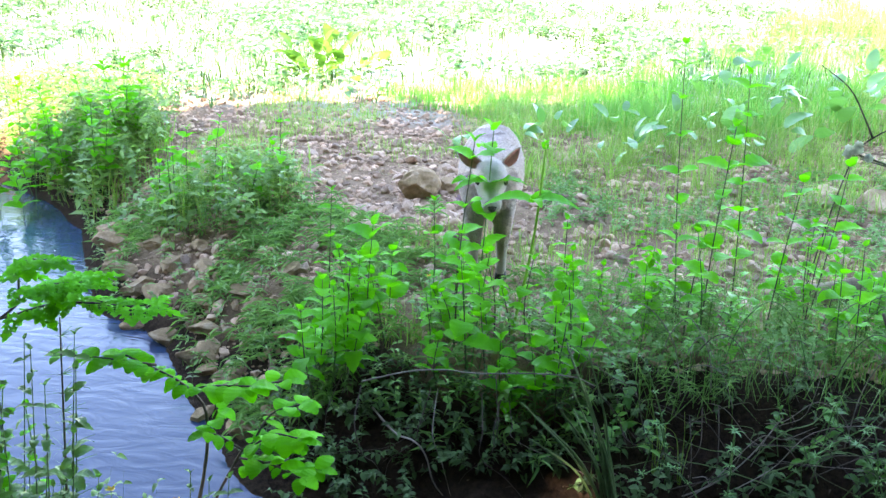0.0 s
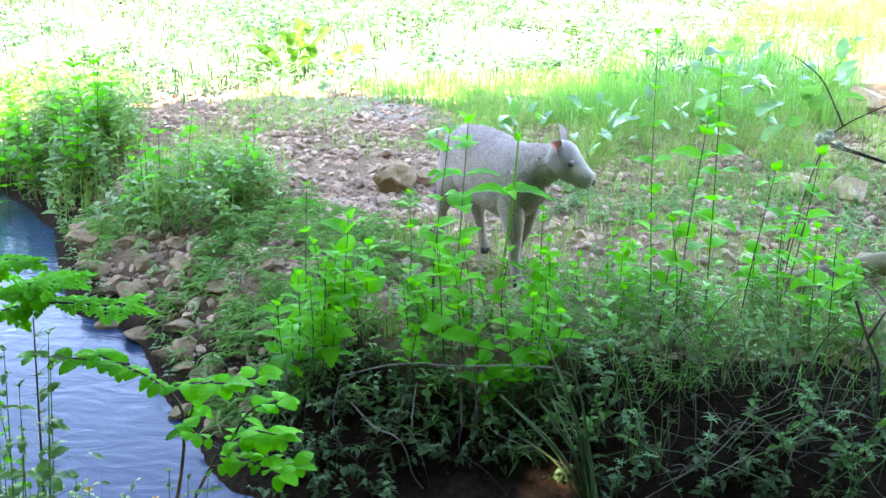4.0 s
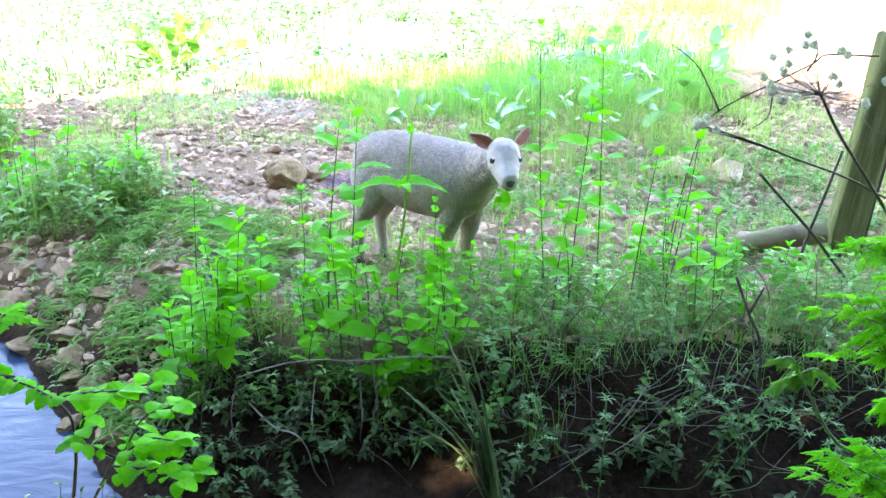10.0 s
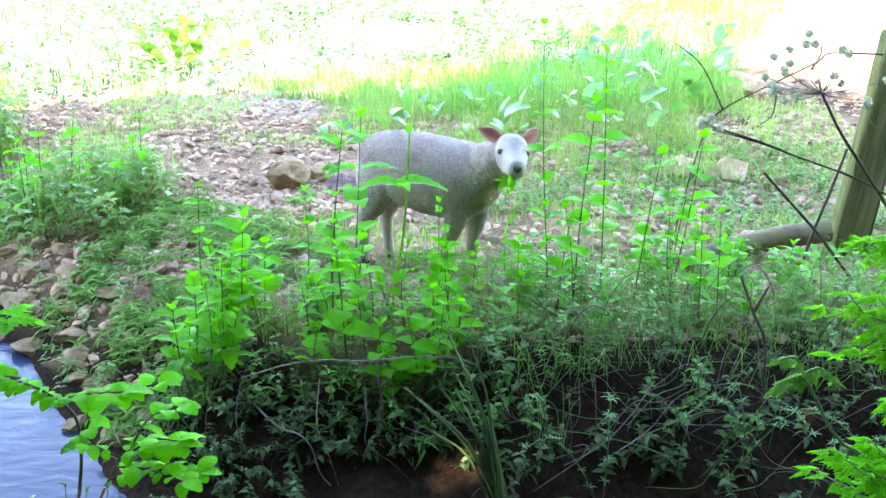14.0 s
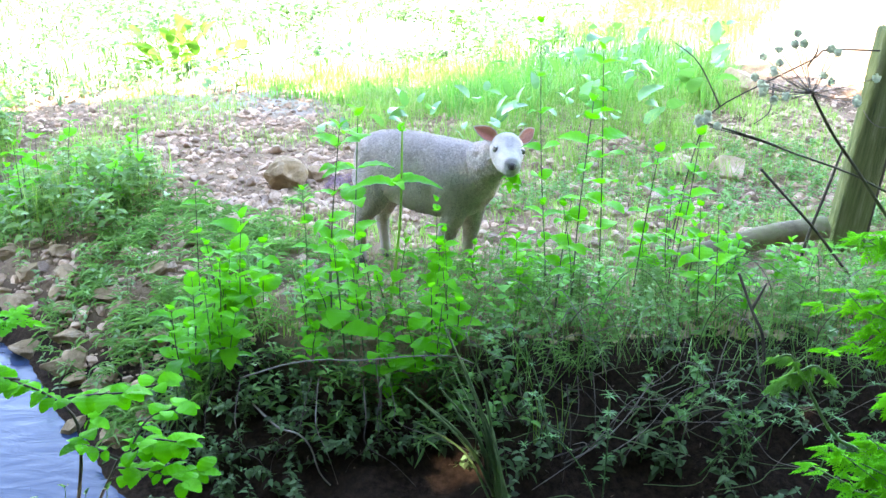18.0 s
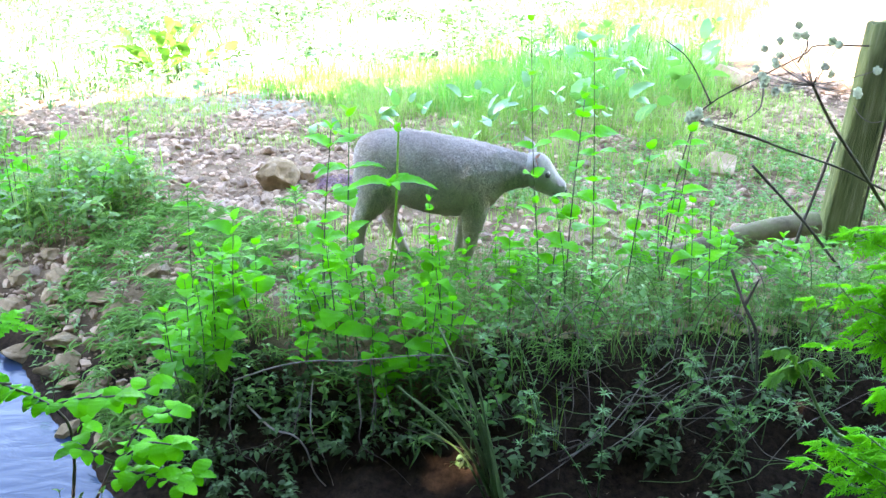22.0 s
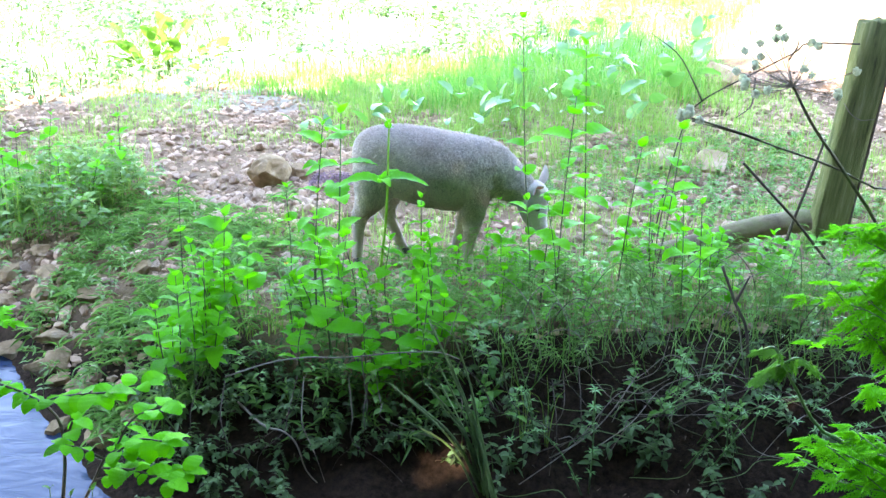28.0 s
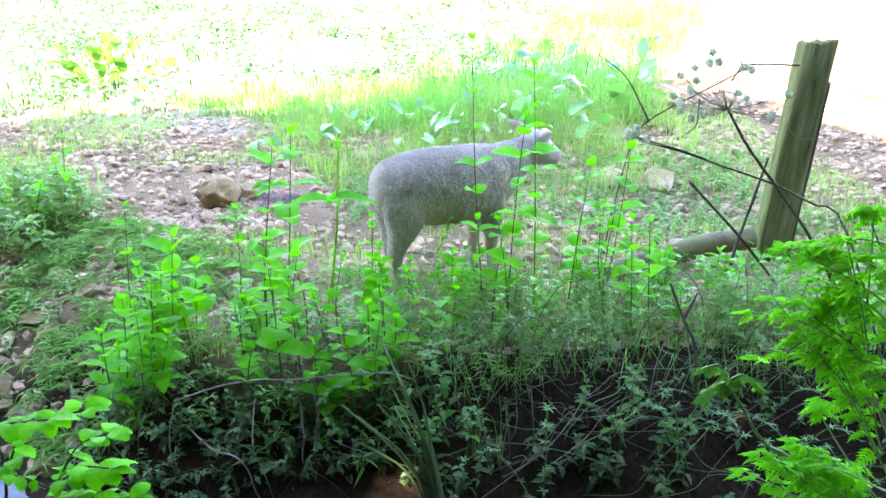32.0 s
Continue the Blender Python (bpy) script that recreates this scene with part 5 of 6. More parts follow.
grass("field_tufts", "scattered darker grass tufts in the sunny field",
      scatter(30000, (-9, 8, 6.6, 20), lambda x, y, r: (y > 7.0 + 0.3 * (x + 2.5)) & (x < 3.0 + 0.12 * (y - 8)) & (value_noise(x + 60, y, 0.4) + 0.3 * r > 0.84), 43), 0.2, 0.012, FIELDWEED, 43, 0.9)
# undergrowth on the bank's edge
bank = lambda x, y: STEEP(x, y)
OPEN = lambda x, y: value_noise(x, y + 4, 0.22) > 0.42 + 0.2 * np.clip((3.15 - y) / 0.3, 0, 1) * (x > 0)
weeds("bank_weeds", "leafy weeds along the top of the bank",
      scatter(360, (-0.75, 2.6, 2.66, 3.5), lambda x, y, r: (bank(x, y) > 0.36 + 0.14 * (x > 0.1) - 0.15 * (r > 0.9)) & (bank(x, y) < 1.15 - 0.25 * r + 0.12 * np.clip(x, 0, 2)) & OPEN(x, y), 8), 0.21, 0.044, 0.6, 5, 2, CLEAVER, lean=0.6, seed=8)
weeds("bank_weeds", "bright broad-leaved young weeds on the bank's top",
      scatter(80, (0.1, 2.4, 2.95, 3.6), lambda x, y, r: (bank(x, y) > 0.5), 28), 0.26, 0.062, 0.7, 4, 2, NETTLETUFT, lean=0.4, seed=28)
weeds("bank_weeds", "fine-leaved weeds by the stones",
      scatter(480, (-2.2, 0.1, 2.6, 4.1), lambda x, y, r: (bank(x, y) > 0.06) & (value_noise(x, y, 0.3) + 0.4 * r > 0.66 + 0.25 * np.clip(y - 3.5, 0, 1)), 9), 0.1, 0.075, 0.14, 3, 4, CLEAVER, lean=0.8, seed=9)
weeds("bank_leaves", "dark ivy-like leaves hanging over the undercut bank",
      scatter(1700, (-1.0, 2.6, 2.35, 2.95), lambda x, y, r: (bank(x, y) > 0.27 + 0.07 * (x > 0.1) - 0.2 * (x < -0.4)) & (bank(x, y) < 0.55) & (r > 0.35 + 0.45 * (x > 0.1)), 10), 0.13, 0.036, 0.6, 6, 2, IVY, lean=1.2, droop=0.3, seed=10)
weeds("cleavers", "sticky cleavers with whorls of narrow leaves",
      scatter(280, (0.1, 2.6, 2.75, 3.5), lambda x, y, r: (bank(x, y) > 0.4) & OPEN(x + 5, y), 11), 0.28, 0.034, 0.13, 7, 6, CLEAVER, lean=0.9, seed=11)
weeds("low_weeds", "low green weeds before the grass",
      scatter(1700, (-0.2, 2.6, 3.4, 5.6), lambda x, y, r: ((y > 3.8) | (x < 0.85) | (x > 1.5)) & (value_noise(x + 3, y, 0.5) + 0.3 * r > 0.62 + 0.1 * (y - 4)), 12), 0.09, 0.035, 0.5, 3, 3, CLEAVER, seed=12)
weeds("shore_weeds", "rank weeds hanging over the stream's edge",
      scatter(1400, (-4.5, -1.2, 2.9, 6.2), lambda x, y, r: (bank(x, y) > 0.0) & (bank(x, y) < 0.3 + 0.3 * r) & (y > 2.9) & (value_noise(x, y, 0.3) + 0.5 * r + 0.35 * (y > 4.2) > 0.72), 20), 0.17, 0.045, 0.4, 5, 2, WEED, lean=0.8, seed=20)
weeds("shore_weeds", "tufted weeds between the bank rocks",
      scatter(1700, (-2.7, -0.7, 2.75, 4.7), lambda x, y, r: (bank(x, y) > 0.04) & (value_noise(x + 5, y, 0.3) + 0.4 * r > 0.78), 21), 0.075, 0.085, 0.12, 2, 6, CLEAVER, lean=0.5, seed=21)
grass("bank_grass", "long thin grass and bedstraw wisps on the bank",
      scatter(3200, (0.0, 2.6, 2.72, 3.7), lambda x, y, r: (bank(x, y) > 0.45) & ((x < 0.8) | (y < 3.4)) & (r > 0.3), 22), 0.24, 0.003, CLEAVER, 22, 1.9)
grass("bank_litter", "dark dead leaves and broken bits on the bank's face",
      scatter(2600, (-1.0, 2.4, 2.34, 3.3), lambda x, y, r: (bank(x, y) > 0.04) & (value_noise(x, y, 0.14) + 0.3 * r > 0.55), 27), 0.018, 0.008, LITTER, 27, 2.6, "litter")
weeds("purple_weeds", "small purple-leaved weeds among the stones", scatter(160, (-0.62, -0.4, 4.68, 4.9), lambda x, y, r: r > 0.4, 23), 0.045, 0.026, 0.5, 3, 3, PURPLE, "weeds", seed=23)
weeds("bank_leaves", "small dull weeds rooted in the dark face of the bank",
      scatter(120, (0.1, 2.0, 2.4, 2.8), lambda x, y, r: (bank(x, y) > 0.05) & (value_noise(x, y, 0.2) + 0.3 * r > 0.7), 44), 0.15, 0.042, 0.55, 4, 3, IVY, lean=1.0, droop=0.1, seed=44)
# thickets beside the stream
def mound(cx, cy, rx, ry):
    return lambda x, y, r: ((x - cx) / rx) ** 2 + ((y - cy) / ry) ** 2 < 0.5 + 0.6 * r


weeds("thicket", "bushy grey-green thicket by the stones", scatter(330, (-2.5, -1.2, 3.8, 5.1), mound(-1.8, 4.5, 0.42, 0.48), 13), 0.24, 0.035, 0.35, 7, 3, CLEAVER, "bush", 0.6, seed=13)
weeds("thicket", "bright leafy thicket by the stones", scatter(260, (-2.5, -1.2, 3.8, 5.1), mound(-1.8, 4.5, 0.44, 0.5), 14), 0.26, 0.08, 0.5, 5, 2, WEED, "bush", 0.6, seed=14)
weeds("thicket", "tall leafy thicket overhanging the stream", scatter(1050, (-4.2, -2.0, 4.4, 6.4), lambda x, y, r: (bank(x, y) > 0.02) & mound(-3.15, 5.25, 0.7, 0.7)(x, y, r), 15), 0.4, 0.085, 0.45, 8, 2, WEED, "bush", 0.5, seed=15)
grass("thicket_grass", "long grass in the streamside thicket", scatter(4200, (-4.2, -1.0, 4.0, 6.4), lambda x, y, r: (bank(x, y) > 0.03) & (mound(-3.15, 5.25, 0.75, 0.7)(x, y, r) | mound(-1.78, 4.6, 0.42, 0.5)(x, y, r)), 16), 0.3, 0.006, GRASS, 16)
weeds("left_herbs", "leafy herbs behind the thicket", scatter(1600, (-6, -1.9, 5.8, 8.0), lambda x, y, r: (y < 6.6 + 0.5 * r) & (x < -2.7 - 0.6 * r) & (bank(x, y) > 0.1), 17), 0.3, 0.06, 0.45, 6, 2, WEED, "herbs", 0.5, seed=17)
weeds("near_weeds", "dark weeds on the near bank", scatter(420, (-1.9, -0.95, 1.2, 1.7), lambda x, y, r: bank(x, y) > -0.1, 18), 0.66, 0.045, 0.5, 8, 2, WEED, lean=0.5, seed=18)
weeds("near_weeds", "cleavers scrambling in from the near bank", scatter(160, (0.72, 1.5, 1.0, 1.5), lambda x, y, r: bank(x, y) > -0.2, 19), 0.5, 0.03, 0.2, 9, 6, CLEAVER, lean=0.9, seed=19)

# ---- unseen shade trees behind, beside and above the camera ----
def shade_tree(x, y, h, seed, crown, leaf=1.0):
    g = random.Random(seed)
    th = tagged(new("tree"), "tall leafy unseen tree on the near bank, set to shade the stream", "tree")
    z0 = ground_z(x, y)
    th.location = (x, y, z0)
    limbs = [[(0, 0, -0.2), (0.1, 0.05, h * 0.3), (0.0, 0.2, h * 0.62), (0.2, 0.5, h)]]
    part("trunk", tube(limbs[0], 0.24, 0.09, 20, 14, 0.15, BARK, "trunk"), BARK, th)
    for i in range(7):
        a = g.uniform(0, 6.28)
        u = g.uniform(0.45, 0.95)
        s = Vector((0.05, 0.2 * u, h * u))
        e = s + Vector((math.cos(a) * 2.6, math.sin(a) * 2.6 + 0.9, g.uniform(0.5, 1.6)))
        part("limb", tube([s, (s + e) / 2 + Vector((0, 0, 0.25)), e], 0.08, 0.02, 12, 8, 0.1, BARK, "limb"), BARK, th)
    gen = np.random.default_rng(seed)
    pos = np.concatenate([crown(gen) - np.array([[x, y, z0]])])
    n = len(pos)
    a, el = gen.uniform(0, 6.283, n), gen.uniform(-0.9, 0.4, n)
    way = np.stack([np.cos(a) * np.cos(el), np.sin(a) * np.cos(el), np.sin(el)], 1)
    L = leaf * gen.uniform(0.2, 0.36, n)
    v, f = leaf_arrays(pos, way, L, L * 0.7, 0.2, 0.1, gen.uniform(-0.6, 0.6, n))
    part("crown", mesh_of("crown", v, f, CROWN), CROWN, th)
    return th


SHADE_EDGE = lambda x: 6.9 + 0.35 * (x + 2.6) - 1.5 * np.clip(x - 2.0, 0, 1.6)
# gaps in the crown that let spots of sun through to the bank
GAPS = [((0.46, 3.76, 0.84), 0.03), ((0.2, 3.65, 0.72), 0.02), ((-0.36, 3.71, 0.78), -0.035), ((-0.02, 2.46, 0.05), 0.045), ((1.33, 2.75, 0.2), -0.05), ((-0.06, 3.6, 0.34), -0.04)]


def crown_part(x0, x1, n):
    def make(gen):
        x, z = gen.uniform(x0, x1, n), gen.uniform(4.2, 8.2, n)
        lift = z / SUN_TO.z
        u = x - SUN_TO.x * lift
        ragged = 2.0 * (value_noise(u, 0.3 * z, 0.9) - 0.62) + 1.1 * (value_noise(u + 7, 0.3 * z, 0.35) - 0.5)
        front = SHADE_EDGE(u) + ragged + SUN_TO.y * lift
        front = front + 3.0 * gen.random(n) ** 3 * np.exp(-((u - 1.7) / 1.1) ** 2)
        y = np.where(gen.random(n) < 0.35, front - 3.6 * gen.random(n), -8.5 + (front + 8.5) * gen.random(n))
        # low leaves added behind the camera to cut light from that side
        low = gen.random(n) < 0.34
        z = np.where(low, gen.uniform(0.3, 5.0, n), z)
        y = np.where(low, -7.5 + gen.random(n) * (3.3 + np.clip(np.abs(x) - 3.5, 0, 6) * 0.5), y)
        y = y + 0.5 * (value_noise(x, z, 1.1) - 0.5)
        p = np.stack([x, y, z], 1)
        keep = np.ones(n, bool)
        s = np.array(SUN_TO)
        for c, r in GAPS:
            q = p - np.array(c)
            keep &= np.linalg.norm(q - (q @ s)[:, None] * s, axis=1) > r + 0.14
        return p[keep]
    return make


def crown_back(x0, x1, y0, y1, n, lo=0.3):
    return lambda gen: np.stack([gen.uniform(x0, x1, n), gen.uniform(y0, y1, n), gen.uniform(lo, 8.5, n)], 1)


shade_tree(-4.5, -4.6, 6.6, 51, crown_part(-10.5, -2.6, 34000))
shade_tree(0.9, -4.9, 7.0, 52, crown_part(-2.6, 2.4, 25000))
shade_tree(5.2, -4.5, 6.4, 53, crown_part(2.4, 8.5, 33000))
# unseen back and side trees, added only to keep bounced light off the lamb
for i, (x, y, box) in enumerate(((-8.5, -11.5, (-13, -4.5, -16, -8)), (0.5, -12, (-4.5, 4.5, -16, -8)), (8.5, -11.5, (4.5, 13, -16, -8)), (13.0, -2.5, (9, 15, -8, 3)), (-14.0, -3.0, (-16, -10.5, -8, 1)))):
    shade_tree(x, y, 7.0, 61 + i, crown_back(*box, 7000), 2.2)

# ---- stones ----
STONES = [rock_mesh("stone", (1, g_.uniform(0.6, 0.9), g_.uniform(0.4, 0.65)), 60 + i * 3.3, STONE, 2, 0.6) for i in range(9)]
st = random.Random(77)


def stone_bed(x, y):
    """How thick the stones lie, 0 to 1."""
    d1 = 1 - ((x + 0.95) / 0.75) ** 2 - ((y - 4.55) / 0.75) ** 2
    d2 = 1 - ((x + 1.3) / 1.3) ** 2 - ((y - 5.9) / 0.9) ** 2
    d3 = 0.45 - ((x - 0.9) / 1.3) ** 2 - ((y - 5.0) / 0.7) ** 2
    d4 = 0.9 - ((x - 2.3) / 0.7) ** 2 - ((y - 6.0) / 1.0) ** 2
    d5 = 0.5 - ((x + 1.45) / 0.6) ** 2 - ((y - 3.5) / 0.7) ** 2
    return np.maximum.reduce([d1, 0.7 * d2, d3, d4, d5, 0.36 + 0 * x])


placed = 0
while placed < 300:
    x, y = st.uniform(-2.2, 1.6), st.uniform(3.5, 6.0)
    if st.random() > float(stone_bed(np.float64(x), np.float64(y))) or shore_distance(np.array([x]), np.array([y]))[0] < 0.1:
        continue
    s = st.uniform(0.036, 0.08) * (1.35 if st.random() < 0.12 else 1.0)
    ob = new("stone", STONES[placed % 9])
    ob.parent = ground
    ob.matrix_basis = Matrix.Translation((x, y, ground_z(x, y) + s * 0.14)) @ Euler((st.uniform(-.6, .6), st.uniform(-.6, .6), st.uniform(0, 6.28))).to_matrix().to_4x4() @ Matrix.Diagonal((s, s, s, 1))
    placed += 1
gen = np.random.default_rng(78)
xy = np.stack([gen.uniform(-3.2, 3.4, 80000), gen.uniform(2.7, 7.6, 80000)], 1)
xy = xy[(gen.random(len(xy)) < 0.75 * stone_bed(xy[:, 0], xy[:, 1])) & (shore_distance(xy[:, 0], xy[:, 1]) > 0.1 + 0.56 * np.clip((xy[:, 0] + 1.0) / 0.4, 0, 1))]
temp = [np.array([v.co[:] for v in me.vertices]) for me in STONES]
tri = np.array([p.vertices[:] for p in STONES[0].polygons])
CHIPS = [rock_mesh("chip", (1, g_.uniform(0.6, 0.9), g_.uniform(0.45, 0.75)), 200 + i * 2.7, STONE, 1, 0.5) for i in range(9)]
small = [np.array([v.co[:] for v in me.vertices]) for me in CHIPS]
small_tri = np.array([p.vertices[:] for p in CHIPS[0].polygons])
vs, fs, off = [], [], 0
for i, ((x, y), z) in enumerate(zip(xy, height(xy[:, 0], xy[:, 1]))):
    s, a = 0.012 + 0.05 * gen.random() ** 1.8, gen.uniform(0, 6.283)
    c, q = math.cos(a), math.sin(a)
    v = (temp if s > 0.034 else small)[i % 9] * s
    vs.append(np.stack([v[:, 0] * c - v[:, 1] * q + x, v[:, 0] * q + v[:, 1] * c + y, v[:, 2] * gen.uniform(0.7, 1.5) + z + s * gen.uniform(-0.12, 0.14)], 1))
    fs.append((tri if s > 0.034 else small_tri) + off)
    off += len(v)
tagged(new("gravel", mesh_of("gravel", np.concatenate(vs), np.concatenate(fs), GRIT, False)), "pinkish limestone gravel and pebbles on bare earth", "gravel", kind="stuff")


# ---- the sprig that the lamb bites off and chews ----
sprig = tagged(new("leafy_sprig"), "small green leafy sprig bitten off by the lamb", "sprig")
part("stem", tube([(0, 0, 0), (0.004, 0.002, -0.035), (-0.002, 0.004, -0.07)], 0.0016, 0.0009, 8, 5, 0, STEM, "stem"), STEM, sprig)
sg = random.Random(3)
for i in range(11):
    set_leaf(sprig, NETTLE_LEAVES[i % 3], Vector((0, 0.002, -0.008 - 0.0058 * i)), i * 2.4, sg.uniform(-0.7, 0.3), sg.uniform(0.034, 0.052), sg.uniform(-0.5, 0.5))


# ---- what moves ----
# seconds, x, y, heading; neck rise and turn against the body; head droop, turn and lean against the body
LAMB_ROWS = [
    (0.0, -0.365, 3.85, -86, 4, 2, 26, 6, 0), (0.5, -0.365, 3.85, -86, 4, -2, 24, -8, -2), (1.0, -0.365, 3.85, -86, 6, -12, 20, -36, -8), (1.5, -0.367, 3.85, -86, 9, 0, 20, -4, 0),
    (2.0, -0.370, 3.85, -86, 10, 2, 16, 2, 0), (2.5, -0.370, 3.85, -85, 12, 3, 16, 2, 0), (3.0, -0.355, 3.85, -81, 18, 14, 24, 52, 0), (3.5, -0.305, 3.81, -66, 20, 18, 22, 52, 0),
    (4.5, -0.167, 3.79, -38, 18, 12, 24, 20, 0), (5.5, -0.069, 3.70, -25, 22, 12, 26, 12, 0),
    (6.5, -0.069, 3.70, -25, 22, 12, 26, 14, 0), (8.0, -0.069, 3.70, -25, 22, 8, 28, 5, 0), (8.5, -0.069, 3.70, -25, 20, 0, 28, -18, 0),
    (9.0, -0.069, 3.70, -25, 24, -26, 24, -58, 0), (10.5, -0.069, 3.70, -25, 24, -27, 12, -56, -2), (12.0, -0.064, 3.70, -25, 27, -22, -3, -60, -6),
    (14.5, -0.064, 3.70, -25, 27, -21, 0, -58, -5), (17.0, -0.069, 3.70, -25, 27, -22, -3, -60, -6), (18.8, -0.069, 3.70, -25, 27, -22, -2, -58, -6),
    (19.3, -0.069, 3.70, -25, 20, -4, 30, -20, 4), (20.0, -0.069, 3.70, -24, 22, 12, 26, 22, 0), (20.7, -0.069, 3.70, -22, 20, 14, 26, 26, 0),
    (21.3, -0.073, 3.70, -15, 12, 8, 24, 12, 0), (22.0, -0.054, 3.70, -6, 0, 4, 20, 6, 0), (23.0, -0.024, 3.70, -2, -5, 2, 24, 2, 0),
    (24.0, -0.024, 3.70, -2, -4, 2, 24, 2, 0), (24.6, -0.024, 3.70, -2, -3, 2, 22, 0, 0), (25.0, -0.024, 3.70, -2, 8, -4, 26, -22, 0),
    (25.5, -0.024, 3.70, -2, -6, 0, 24, 0, 0), (26.5, -0.024, 3.70, -3, -30, -4, 45, -10, 0), (27.5, -0.024, 3.70, -3, -30, -4, 45, -10, 0),
    (28.0, -0.024, 3.70, -3, -34, -6, 56, -12, 0), (28.6, -0.024, 3.70, -3, -21, -2, 40, -4, 0), (29.5, -0.008, 3.70, -2, -18, 0, 36, 0, 0),
    (30.0, 0.090, 3.70, 6, -2, 6, 16, 10, 0), (30.5, 0.158, 3.70, 12, 10, 6, 16, 14, 0), (31.0, 0.223, 3.71, 15, 12, 2, 16, 8, 0),
    (31.5, 0.257, 3.72, 20, 13, 2, 16, 8, 0), (32.0, 0.283, 3.73, 25, 15, 2, 16, 8, 0),
]
SPRIG_ROOT = pose(0.30, 3.46, 0.60, 0, 12, 30)
# seconds, how far out of the head, tip and swing in degrees
SPRIG_ROWS = [(9.4, 0.145, 10, 0), (10.0, 0.15, 10, 30), (10.5, 0.15, 20, 75), (11.0, 0.148, 10, 48), (11.5, 0.146, 10, 62), (12.0, 0.145, 0, 50), (12.5, 0.143, 0, 20), (13.0, 0.142, 0, 30),
              (13.5, 0.14, 0, 45), (14.5, 0.136, 0, 30), (16.5, 0.118, 0, 5), (17.5, 0.108, 0, 0), (18.0, 0.1, 0, -10), (19.0, 0.09, 0, -40)]
SHOULDER, NECK_LONG = Vector((0.17, 0.0, 0.455)), 0.205
# seconds and the swing of each leg in degrees: near hind, far hind, near fore, far fore (positive: foot forward)
STEPS = [(0.0, 0, -6, 2, -4), (3.0, 0, -6, 2, -4), (3.5, 6, -4, -4, 6), (4.0, -14, 12, 12, -12), (4.5, 12, -10, -12, 12), (5.0, -8, 8, 6, -4),
         (5.5, -8, 0, -16, -2), (20.7, -8, 0, -16, -2), (21.3, -4, 10, -6, 6), (22.0, -6, 20, 2, -6), (29.5, -6, 20, 2, -6),
         (30.0, -14, 10, 8, -8), (30.5, 8, -10, -8, 10), (31.0, -6, 10, 6, -6), (31.5, 0, 6, 2, -2), (32.0, -4, 4, 2, -2)]


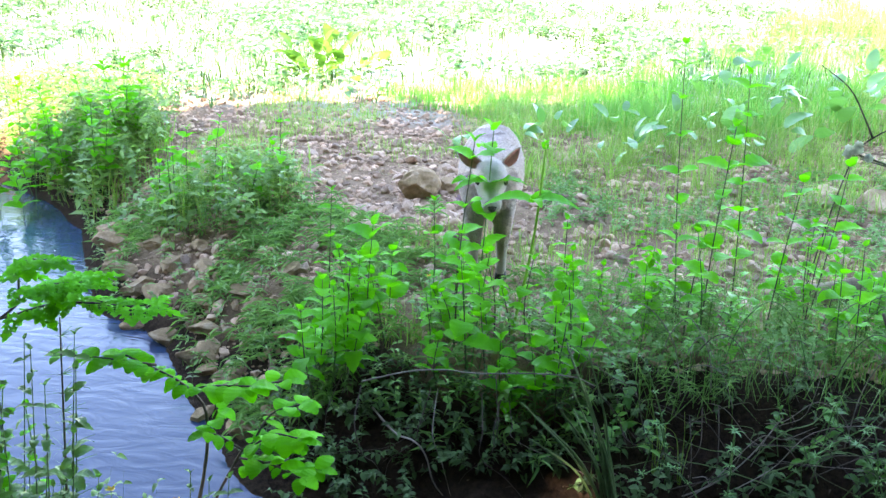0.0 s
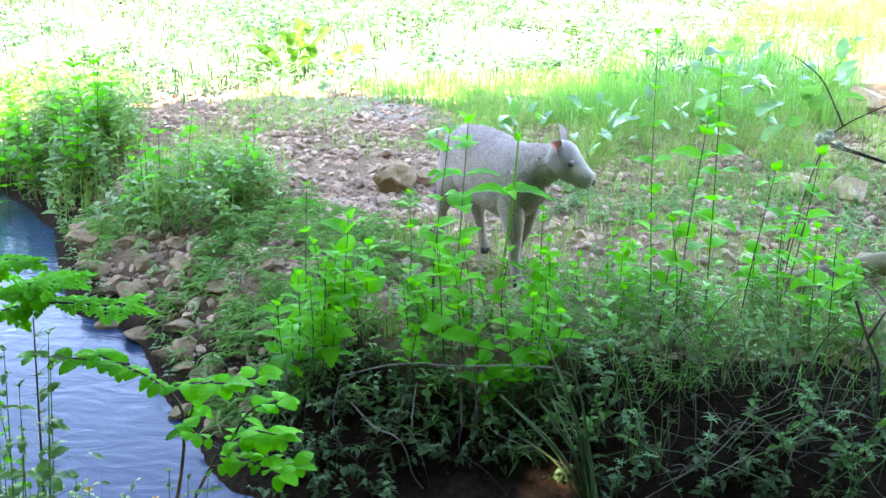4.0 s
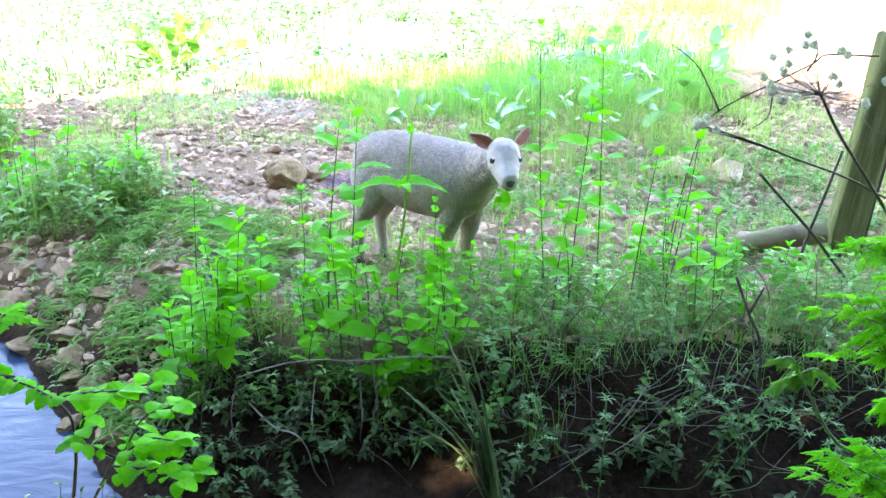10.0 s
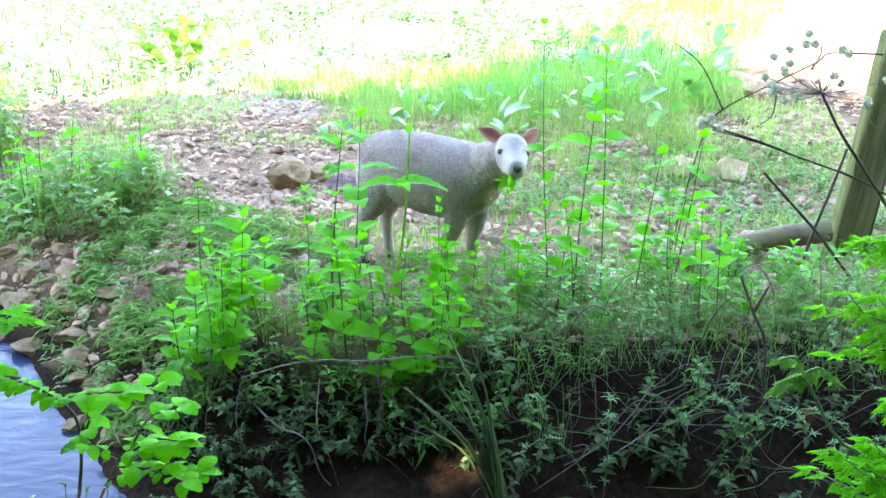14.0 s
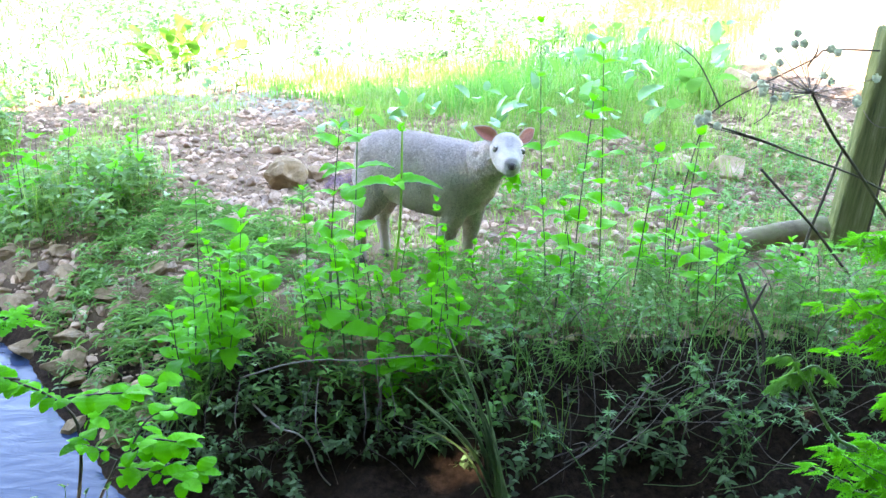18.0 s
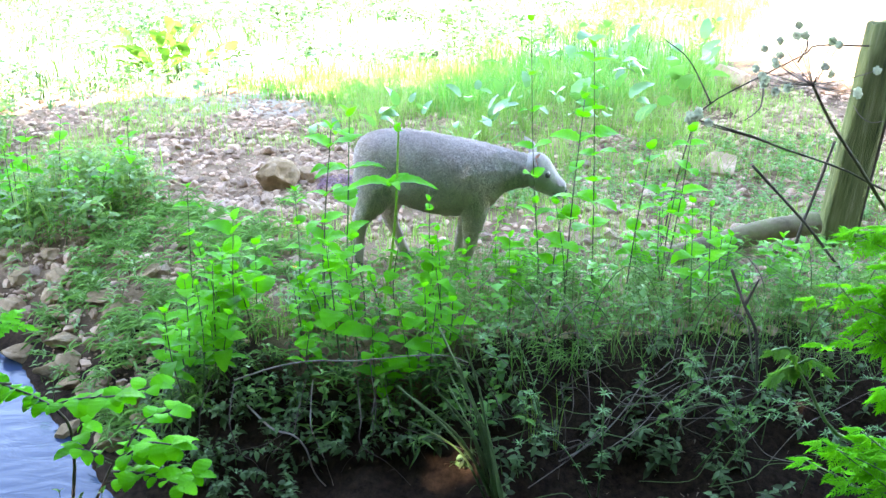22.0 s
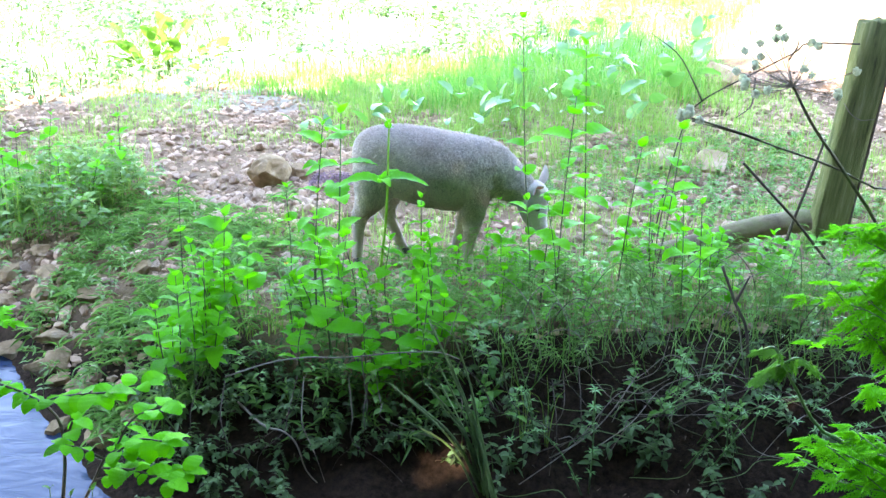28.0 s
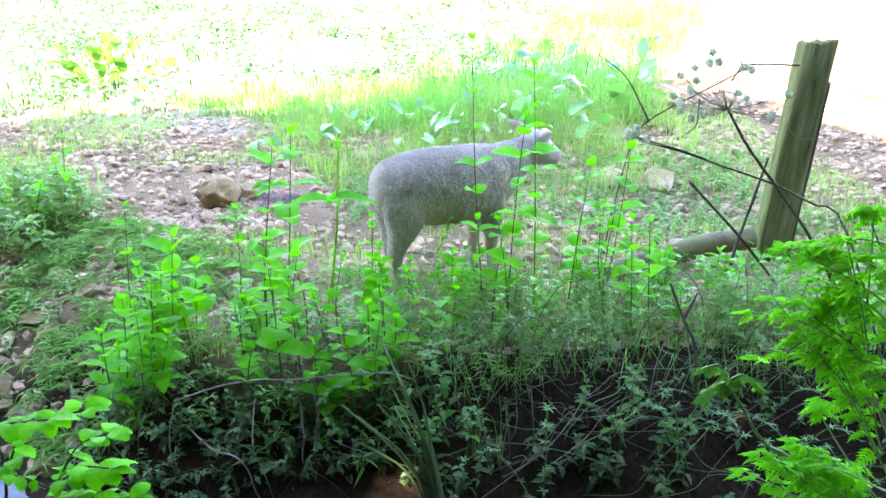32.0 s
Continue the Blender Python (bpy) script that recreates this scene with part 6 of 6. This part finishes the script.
def motions():
    body_rows, neck_rows, head_rows = [], [], []
    bite = [(0.0, SPRIG_ROOT), (8.6, SPRIG_ROOT)]
    for t, x, y, turn, rise, nturn, droop, hturn, hlean in LAMB_ROWS:
        z = ground_z(x, y) + 0.02
        body_rows.append((t, pose(x, y, z, 0, 5 if 21.5 < t < 29.8 else -3 if t > 30.4 else 0, turn)))
        ahead = 0.06 if 21.6 < t < 29.8 and rise < 0 else 0.07 if t > 29.8 else 0.025 if t > 5 else 0.0
        neck_m = Matrix.Translation(SHOULDER + Vector((ahead, 0, -0.25 * ahead))) @ pose(0, 0, 0, 0, -rise, nturn)
        neck_rows.append((t, neck_m))
        joint = neck_m @ Vector((NECK_LONG, 0, 0.012))
        head_rows.append((t, Matrix.Translation(joint) @ pose(0, 0, 0, hlean, droop, hturn)))
        for tb, out, tip, swing in SPRIG_ROWS if t == 10.5 else ():
            # hanging from the mouth, drawn in bit by bit while the lamb chews
            bite.append((tb, None, out, tip, swing))
        if t > 19.9:
            bite.append((t, body_rows[-1][1] @ pose(0.08, 0, 0.43)))
    held = [(t, b @ h) for (t, b), (_, h) in zip(body_rows, head_rows)]
    rows = []
    for row in bite:
        if len(row) == 2:
            rows.append(row)
            continue
        t, _, out, tip, swing = row
        k = max(i for i in range(len(held)) if held[i][0] <= t)
        u = (t - held[k][0]) / (held[k + 1][0] - held[k][0])
        at = held[k][1].lerp(held[k + 1][1], u) @ Vector((out, 0, -0.043))
        rows.append((t, Matrix.Translation(at) @ Matrix.Rotation(radians(swing), 4, "Y") @ Matrix.Rotation(radians(tip), 4, "X")))
    walk(sprig, rows)
    walk(lamb, body_rows)
    walk(neck, neck_rows)
    walk(head, head_rows)
    for k, key in enumerate(("hind_near", "hind_far", "fore_near", "fore_far")):
        leg, x, y = legs[key]
        walk(leg, [(row[0], Matrix.Translation((x, y, 0.405)) @ pose(0, 0, 0, 0, -row[1 + k], 0)) for row in STEPS])
    # plants that sway in the air: seconds and lean in degrees
    for thing, rows in ((cross, CROSS_SWAY), (hogweed, HOGWEED_SWAY), (fern, [(t, a * 0.8) for t, a in HOGWEED_SWAY]), (shrub_shoot, SHRUB_SWAY)):
        at = Matrix.Translation(thing.location)
        walk(thing, [(t, at @ Matrix.Rotation(radians(a), 4, "Y")) for t, a in rows])


CROSS_SWAY = [(0, 0.3), (1, -0.3), (2, 0.2), (3.5, 0), (5.5, -0.6), (6.5, 0), (8, 0.2), (10, 0.7), (10.5, 0.4), (12, 0.2), (14.5, -1), (17, -1.6), (18, -2), (20, -3.0), (21, -2.2),
              (22, -0.8), (22.5, -2.4), (24, -3.2), (25.5, -2.6), (27.5, -1.8), (28.5, 0.6), (29, 2.6), (29.5, 2.0), (30, 0.4), (30.5, 2.2), (31, -2.4), (32, -1.4)]
HOGWEED_SWAY = [(0, 0), (3.5, 0), (6, 0.5), (7, 0.4), (8, 0), (9, -0.1), (9.5, 0.25), (11, 0.3), (12.5, 0.1), (14, 0.05), (16.5, 0.4), (17, -0.4), (17.5, 0), (18, -0.6), (19, -1.2),
                (19.5, -0.6), (20, -0.9), (20.5, -0.3), (21.5, -0.1), (22.5, 0.7), (23, 0), (24, -0.4), (24.5, 0.2), (25, -1.0), (25.5, -0.1), (27.5, 0), (28, -0.6), (28.5, 0.35),
                (29, 0), (29.5, 0.45), (30, 0.2), (31, -0.2), (31.5, -0.2), (32, -1.4)]
SHRUB_SWAY = [(0, 0.2), (0.5, 0.4), (1, -0.5), (1.5, 0.4), (2, 0.3), (2.5, -0.5), (3, 0.4), (3.5, -0.2), (5.5, -0.2), (7.5, -0.3), (9, 0.1), (13, -0.2), (14, 0.1), (17, -0.2),
              (17.5, -0.5), (18, 0.2), (18.5, -0.3), (19, 0.2), (20.5, 0.2), (21, -0.1), (22.5, 0), (24, -0.1), (28, 0), (29, -0.3), (29.5, -0.4), (30, 0.5), (30.5, 0), (32, -0.2)]
motions()
